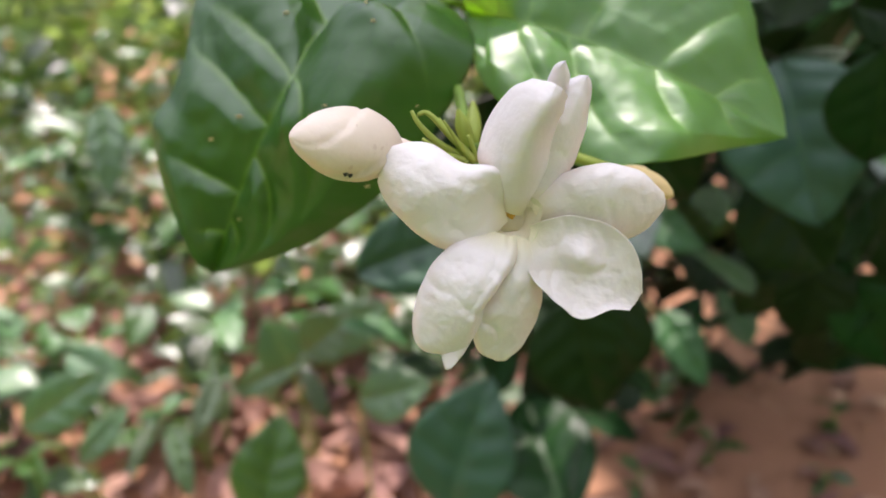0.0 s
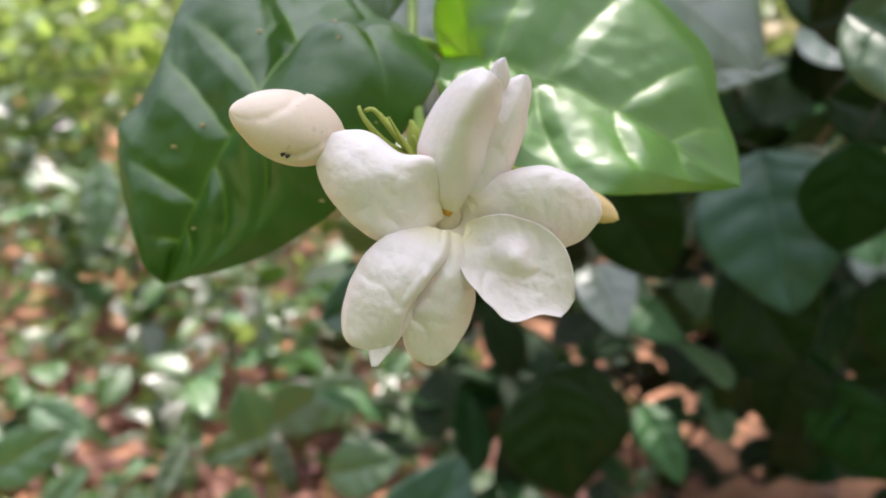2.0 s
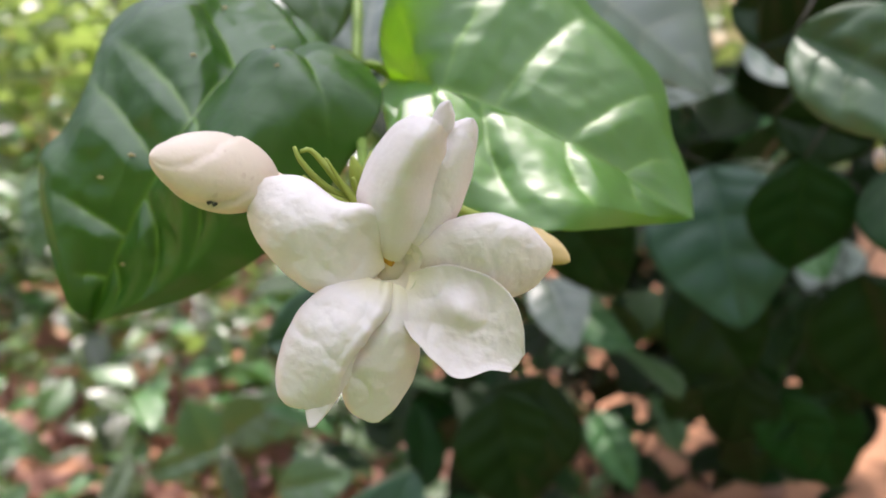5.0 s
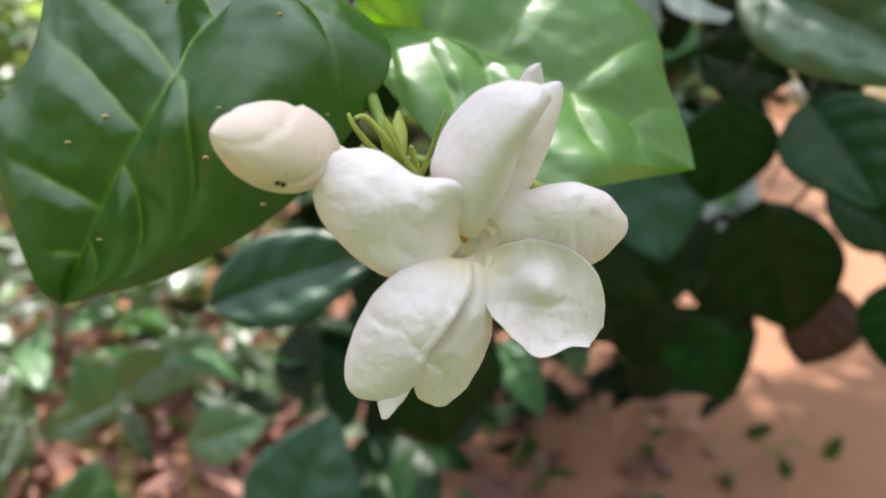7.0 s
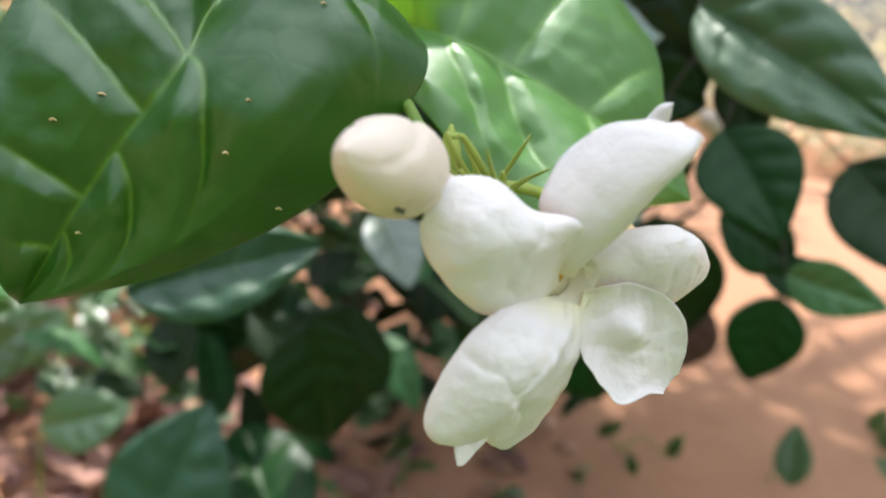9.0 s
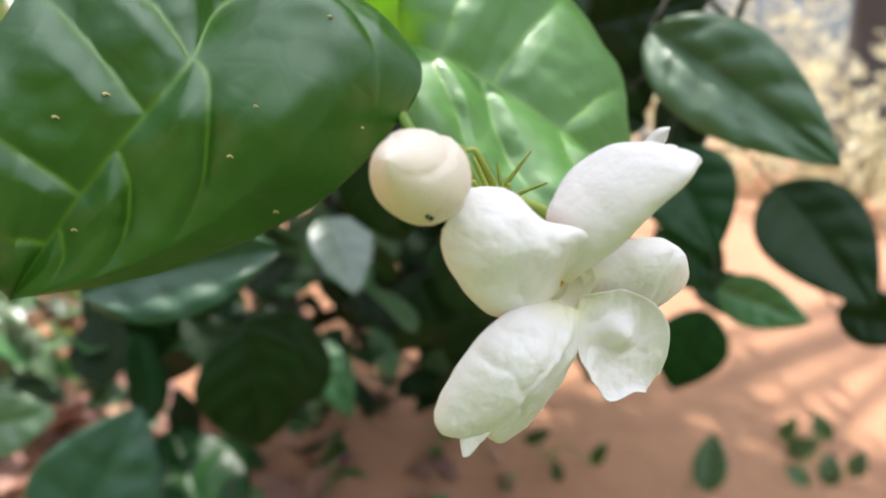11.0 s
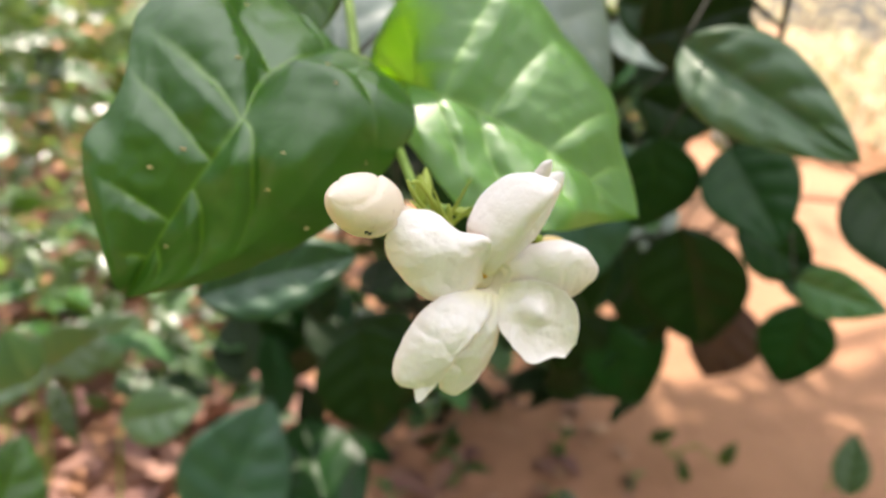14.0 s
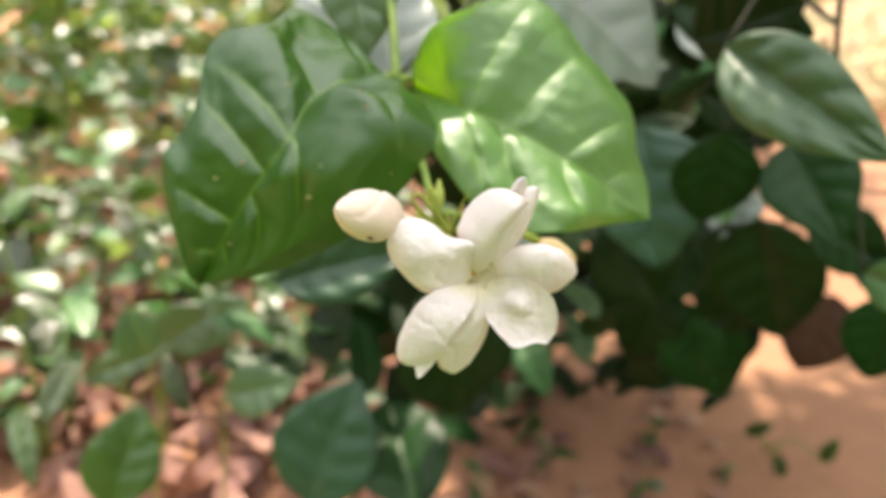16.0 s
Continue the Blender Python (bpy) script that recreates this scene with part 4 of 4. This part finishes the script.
def weed(x, y, height, leaves, size, rnd, pale=False):
    root = tagged(new("weed"), "low leafy green weed growing from red soil", "weed", group="ground weeds")
    root.location = (x, y, -0.005)
    lean = Vector((rnd.uniform(-0.3, 0.3), rnd.uniform(-0.3, 0.3), 1)) * height
    pts = [Vector((0, 0, 0)), lean * 0.5 + Vector((rnd.uniform(-0.01, 0.01), rnd.uniform(-0.01, 0.01), 0)), lean]
    part("stem", rod(pts, 0.0022, 0.0011, 6, 5), GREEN_STEM, root)
    for k in range(leaves):
        s = 0.15 + 0.85 * (k + 1) / leaves
        me = rnd.choice(PALE_LEAVES if pale else WEED_LEAVES)
        ob = part("leaf", me, None, root)
        turn = k * 137.5 + rnd.uniform(-30, 30)
        length = size * rnd.uniform(0.6, 1.25)
        ob.matrix_basis = Matrix.Translation(along(pts, s)) @ pose(0, 0, 0, rnd.uniform(-25, 50), rnd.uniform(-35, 35), turn) @ Matrix.Diagonal((length, length, length, 1))
    return root


for k in range(138):
    d = rng.uniform(0.78, 2.2) if k % 5 else rng.uniform(1.2, 2.3)
    a = radians(rng.uniform(-40, 3) if rng.random() < 0.85 else rng.uniform(-20, 14))
    h = rng.uniform(0.05, 0.16) + rng.uniform(0.1, 0.26) * max(0, d - 0.7)
    weed(0.03 + d * math.sin(a), 0.04 + d * math.cos(a), h, rng.randint(4, 7), rng.uniform(0.042, 0.070) + 0.013 * d, rng, rng.random() < 0.22)
def seedling(rows, mat, label, seed):
    """A small plant whose leaves are set one by one, each on its own stalk from a common root."""
    foot = sum((Vector(r[:2]).to_3d() for r in rows), Vector()) / len(rows)
    foot.y += 0.03
    root = tagged(new("seedling"), label, "seedling", group="seedlings")
    root.location = (foot.x, foot.y, -0.004)
    for k, (x, y, z, length, width, rx, ry, rz) in enumerate(rows):
        top = Vector((x, y, z)) - root.location
        part("stem", rod([Vector((0.004 * k, 0, 0)), top * 0.5 + Vector((0, 0.01, 0.02)), top], 0.0018, 0.0009, 8, 5), GREEN_STEM, root)
        ob = part("leaf", leaf_mesh(length, width, seed + k, mat, 0.15, 0.15), mat, root)
        ob.matrix_basis = Matrix.Translation(-root.location) @ pose(x, y, z, rx, ry, rz)


PALE_LABEL = "low plant with pale round green leaves among dry litter"
seedling([(-0.1281, 0.7065, 0.1588, 0.0554, 0.0466, 79, -19, 25), (-0.1126, 0.7082, 0.1731, 0.0613, 0.0576, 66, 46, -26)], PALE, PALE_LABEL, 400)
seedling([(-0.3239, 0.6728, 0.2017, 0.0581, 0.0390, -31, 41, -125), (-0.3500, 0.6209, 0.1555, 0.0837, 0.0480, 48, 54, -22), (-0.3006, 0.6094, 0.1267, 0.0616, 0.0253, 53, 42, -7)], PALE, PALE_LABEL, 410)
seedling([(-0.0401, 0.5349, 0.2345, 0.0590, 0.0411, 39, 55, -72)], PALE, PALE_LABEL, 420)
seedling([(0.0231, 0.4330, 0.2193, 0.0900, 0.0700, 71, 10, -24)], GREY_LEAF, "broad grey-green leaf on a low stalk", 425)
seedling([(-0.1237, 0.5299, 0.1296, 0.0834, 0.0604, 66, 14, 4), (-0.1008, 0.6365, 0.2029, 0.0573, 0.0177, -45, 16, -158)], WEED, "low plant with bright green leaves in red soil", 430)
seedling([(-0.1887, 0.6741, 0.1736, 0.0633, 0.0234, -44, -24, -177), (-0.2117, 0.6033, 0.1697, 0.0653, 0.0214, -44, 3, -155), (-0.3430, 0.9014, 0.3828, 0.1044, 0.0429, -56, -6, -158)], PALE, "tall weed with narrow pale drooping leaves", 440)
seedling([(-0.1132, 0.8185, 0.1184, 0.0880, 0.0583, 68, 49, -34), (-0.1955, 0.8262, 0.0918, 0.1151, 0.0552, 45, 58, -57), (-0.2057, 0.7672, 0.0923, 0.0860, 0.0346, 44, 55, -49)], PALE, PALE_LABEL, 450)
seedling([(0.8261, 0.6688, 0.0145, 0.0811, 0.0479, 63, -12, -47)], LIT_BUSH, "single oval leaf sprouting from bare soil", 460)
seedling([(1.1083, 0.7802, 0.0056, 0.0490, 0.0276, 88, 5, -59), (1.0829, 0.7492, 0.0079, 0.0567, 0.0320, 81, 38, -77), (1.2105, 0.7663, 0.0111, 0.0557, 0.0324, 79, -46, -35), (1.0873, 0.6654, 0.0064, 0.0519, 0.0341, 75, -20, -51), (1.1599, 0.6801, 0.0082, 0.0447, 0.0317, 78, -4, -60), (1.0159, 0.6539, 0.0234, 0.0417, 0.0247, 41, -61, -3)], PALE, "tuft of small grey-green leaves on bare soil", 465)
seedling([(0.6854, 0.7428, 0.0118, 0.0374, 0.0199, 81, 9, -50), (0.6038, 0.7961, 0.0160, 0.0408, 0.0184, 69, 43, -71), (0.6047, 0.7074, 0.0165, 0.0306, 0.0172, 76, -25, -27)], WEED, "tiny green sprouts on bare soil", 475)


# ---- fallen leaves ----
def dry_leaf(seed):
    rnd = random.Random(seed)
    curl, fold = rnd.uniform(-0.9, 0.6), rnd.uniform(0.2, 0.8)

    def place(u, v):
        w = 0.24 * math.sin(math.pi * u ** 0.85) ** 0.8
        return v * w, u - 0.5, 0.12 + curl * (u - 0.5) ** 2 + fold * v * v * w + 0.05 * noise.noise((u * 4, v * 3, seed))
    return link_mesh("fallen_leaf", grid(8, 6, place, thick=-0.01), DRY)


DRY_LEAVES = [dry_leaf(200 + k) for k in range(6)]
for k in range(295):
    d = rng.uniform(0.55, 1.8)
    a = radians(rng.uniform(-38, 12) if k < 262 else rng.uniform(12, 33))
    s = rng.uniform(0.035, 0.075)
    ob = tagged(new("fallen_leaf", rng.choice(DRY_LEAVES)), "dry pinkish-brown curled leaf fallen on the soil", "fallen leaf", group="leaf litter")
    ob.matrix_basis = Matrix.Translation((0.03 + d * math.sin(a), 0.04 + d * math.cos(a), 0.004)) @ pose(0, 0, 0, rng.uniform(-12, 12), rng.uniform(-12, 12), rng.uniform(0, 360)) @ Matrix.Diagonal((s, s, s, 1))


for k in range(60):
    s = rng.uniform(0.02, 0.045)
    ob = tagged(new("fallen_leaf", rng.choice(DRY_LEAVES)), "small dry leaf scrap on shaded red soil", "fallen leaf", group="leaf scraps")
    ob.matrix_basis = Matrix.Translation((rng.uniform(0.14, 0.56), rng.uniform(0.62, 0.95), 0.004)) @ pose(0, 0, 0, rng.uniform(-15, 15), rng.uniform(-15, 15), rng.uniform(0, 360)) @ Matrix.Diagonal((s, s, s, 1))
for x, y in ((0.30, 0.74), (0.41, 0.69), (0.47, 0.80), (0.22, 0.70), (0.53, 0.72)):
    weed(x, y, rng.uniform(0.02, 0.04), 4, rng.uniform(0.022, 0.034), rng)
for x, y, turn, length in ((0.24, 0.78, 20, 0.13), (0.38, 0.84, -35, 0.10), (-0.12, 0.80, 60, 0.16), (-0.25, 0.95, 10, 0.2), (0.05, 0.88, -20, 0.14), (-0.36, 0.82, 40, 0.12)):
    stick = tagged(new("fallen_twig", link_mesh("fallen_twig", rod([Vector((-length / 2, 0, 0)), Vector((0, 0.012, 0.006)), Vector((length / 2, 0, 0.002))], 0.0022, 0.0012, 10, 6), DRY)), "thin dry brown twig lying on the soil", "twig", group="fallen twigs")
    stick.matrix_basis = pose(x, y, 0.012, 0, 0, turn)


# ---- undergrowth in the distance ----
def thicket(name, boxes, mat, label, seed, size):
    """Many small leaves filling mounds: (x, y, radius, height, count)."""
    rnd = random.Random(seed)
    bm = bmesh.new()
    for x, y, radius, height, count in boxes:
        for k in range(count):
            a, r = rnd.uniform(0, math.tau), radius * math.sqrt(rnd.random())
            top = height * (1 - (r / radius) ** 2 * 0.7)
            c = Vector((x + r * math.cos(a), y + r * math.sin(a), top * rnd.random() ** 0.6 + 0.01))
            s = size * rnd.uniform(0.6, 1.4)
            m = Matrix.Translation(c) @ pose(0, 0, 0, rnd.uniform(-60, 60), rnd.uniform(-60, 60), rnd.uniform(0, 360))
            pts = [(0, -0.5, 0), (0.22, -0.15, 0.05), (0.2, 0.2, 0.04), (0, 0.5, -0.08), (-0.2, 0.2, 0.04), (-0.22, -0.15, 0.05), (0, 0.0, -0.01)]
            v = [bm.verts.new(m @ (Vector(p) * s)) for p in pts]
            for i in range(6):
                bm.faces.new((v[6], v[i], v[(i + 1) % 6]))
    ob = new(name, link_mesh(name, bm, mat))
    return tagged(ob, label, "undergrowth", kind="stuff")


litter = [(0.03 + d * math.sin(radians(a)), 0.04 + d * math.cos(radians(a)), 0.22, 0.02, 45) for d in (0.75, 1.0, 1.3, 1.6) for a in (-34, -24, -14, -4, 6)]
thicket("leaf_litter", litter, DRY, "scattered dry brown leaf litter on red soil", 12, 0.05)
FAR_LEAF = sheet_material("far_leaf", (0.13, 0.21, 0.065), (0.42, 0.58, 0.12), 0.45, 0.42, coat=0.4, film=0.3, build=island_colours(3.0))
thicket("undergrowth", [(-2.2 + 0.45 * i + rng.uniform(-0.1, 0.1), 2.6 + rng.uniform(-0.2, 0.3), 0.5, rng.uniform(0.6, 0.9), 700) for i in range(8)], FAR_LEAF, "dense green undergrowth beyond the weeds", 5, 0.09)
COVER = sheet_material("cover_leaf", (0.075, 0.135, 0.045), (0.34, 0.50, 0.10), 0.38, 0.34, coat=0.8, wax=1.55, film=0.22, build=island_colours(8.0, 0.3, 2.2))
cover = [(0.03 + d * math.sin(radians(a)), 0.04 + d * math.cos(radians(a)), 0.22 + 0.06 * d, 0.03 + 0.09 * d, int(20 + 75 * (d - 0.9))) for d in (1.1, 1.45, 1.8, 2.2) for a in (-38, -31, -24, -17, -10, -3)]
thicket("ground_cover", cover, COVER, "low mat of small glossy green leaves over red soil", 13, 0.042)
STRAW = sheet_material("dry_grass", (0.55, 0.51, 0.35), (0.62, 0.58, 0.36), 0.7, 0.4, build=plain_colours(4.0))
thicket("verge", [(1.6 + 0.5 * i, 3.9 - 0.3 * i + rng.uniform(-0.2, 0.2), 0.6, rng.uniform(0.5, 0.9), 600) for i in range(8)]
        + [(3.2 + 0.9 * i, 6.4 - 0.55 * i, 0.95, rng.uniform(1.5, 2.0), 650) for i in range(8)], STRAW, "pale dry grassy verge beyond the bare soil", 6, 0.08)
thicket("hedge", [(-6.0 + 1.0 * i, 7.0 - 0.25 * max(0, i - 7) + rng.uniform(-0.3, 0.3), 1.1, rng.uniform(2.2, 3.0), 900) for i in range(10)], FAR_LEAF, "tall green hedge in the distance", 8, 0.22)


# ---- a tree, with an unseen low crown added to shade the bare soil ----
tree = tagged(new("tree"), "tree with a dark grey trunk and an unseen low leafy crown added for shade", "tree")
foot = Vector((4.60, 3.42, -0.02))
# the first four ends are set to cast dapples on the soil
limb_ends = [Vector((0.33, 1.81, 1.5)), Vector((0.70, 1.68, 1.5)), Vector((0.25, 1.66, 1.5)), Vector((0.45, 1.68, 1.5)), Vector((0.75, 3.2, 1.6)), Vector((1.3, 3.3, 1.75))]
BARK = sheet_material("bark", (0.075, 0.072, 0.078), (0.1, 0.08, 0.06), 0.9, 0.0, build=plain_colours(25.0))
part("trunk", rod([foot, foot + Vector((0.03, 0.05, 0.8)), foot + Vector((-0.1, 0.2, 1.6)), foot + Vector((-0.2, 0.3, 3.4))], 0.27, 0.16, 16, 14), BARK, tree)
for end in limb_ends:
    start = foot + Vector((-0.12, 0.22, 1.7))
    part("limb", rod([start, start.lerp(end, 0.5) + Vector((0, 0, 0.35)), end + Vector((0, 0, 0.1))], 0.045, 0.012, 12, 8), BARK, tree)
# unseen clumps added to block skylight over the soil
low_ends = [Vector((0.62, 0.58, 1.0)), Vector((0.45, 0.78, 1.02)), Vector((0.75, 0.95, 1.06)), Vector((0.55, 1.25, 1.12)), Vector((0.95, 1.3, 1.12))]
for end in low_ends[2:4]:
    start = foot + Vector((-0.12, 0.22, 1.7))
    part("limb", rod([start, start.lerp(end, 0.5) + Vector((0, 0, 0.3)), end + Vector((0, 0, 0.1))], 0.035, 0.010, 12, 8), BARK, tree)
crown_rng = random.Random(77)
crown = bmesh.new()
for end in limb_ends + low_ends:
    tight = end in limb_ends[:4]
    spread = (0.085, 0.085, 0.03) if tight else (0.21, 0.22, 0.09)
    for k in range(130 if tight else 800):
        c = end + Vector((crown_rng.gauss(0, spread[0]), crown_rng.gauss(0, spread[1]), crown_rng.gauss(0.1, spread[2])))
        z = crown_rng.uniform(0.07, 0.13) if tight else crown_rng.uniform(0.05, 0.10)
        m = Matrix.Translation(c) @ pose(0, 0, 0, crown_rng.uniform(-50, 50), crown_rng.uniform(-50, 50), crown_rng.uniform(0, 360))
        v = [crown.verts.new(m @ (Vector(p) * z)) for p in ((0, -0.5, 0), (0.26, -0.1, 0.05), (0.2, 0.25, 0.04), (0, 0.5, -0.06), (-0.2, 0.25, 0.04), (-0.26, -0.1, 0.05))]
        crown.faces.new(v)
part("crown", crown, FAR_LEAF, tree, "unseen leafy crown with gaps, added to shade the soil")

# ---- unseen plants added behind the camera, to cut warm bounce from the soil ----
back = [(-3.0 + 0.75 * i + rng.uniform(-0.1, 0.1), -1.1 - 0.3 * (i % 2) + rng.uniform(-0.1, 0.1), 0.55, rng.uniform(0.5, 0.8), 420) for i in range(9)]
back += [(side * (1.9 + 0.2 * i), -0.6 + 0.8 * i, 0.55, rng.uniform(0.4, 0.7), 380) for side in (-1,) for i in range(5)]
back += [(-1.2 + 0.35 * i, -0.75 + 0.36 * j, 0.3, rng.uniform(0.12, 0.2), 190) for i in range(8) for j in range(3)]
thicket("garden_bed", back, FAR_LEAF, "unseen leafy bed added behind to cut light reflected off the soil", 9, 0.10)
# this hedge is unseen too, added to hold back low light from behind
thicket("hedge", [(-6.0 + 1.2 * i, -4.2 + rng.uniform(-0.3, 0.3), 1.2, rng.uniform(2.2, 3.0), 500) for i in range(11)], FAR_LEAF, "tall green hedge in the distance", 10, 0.26)
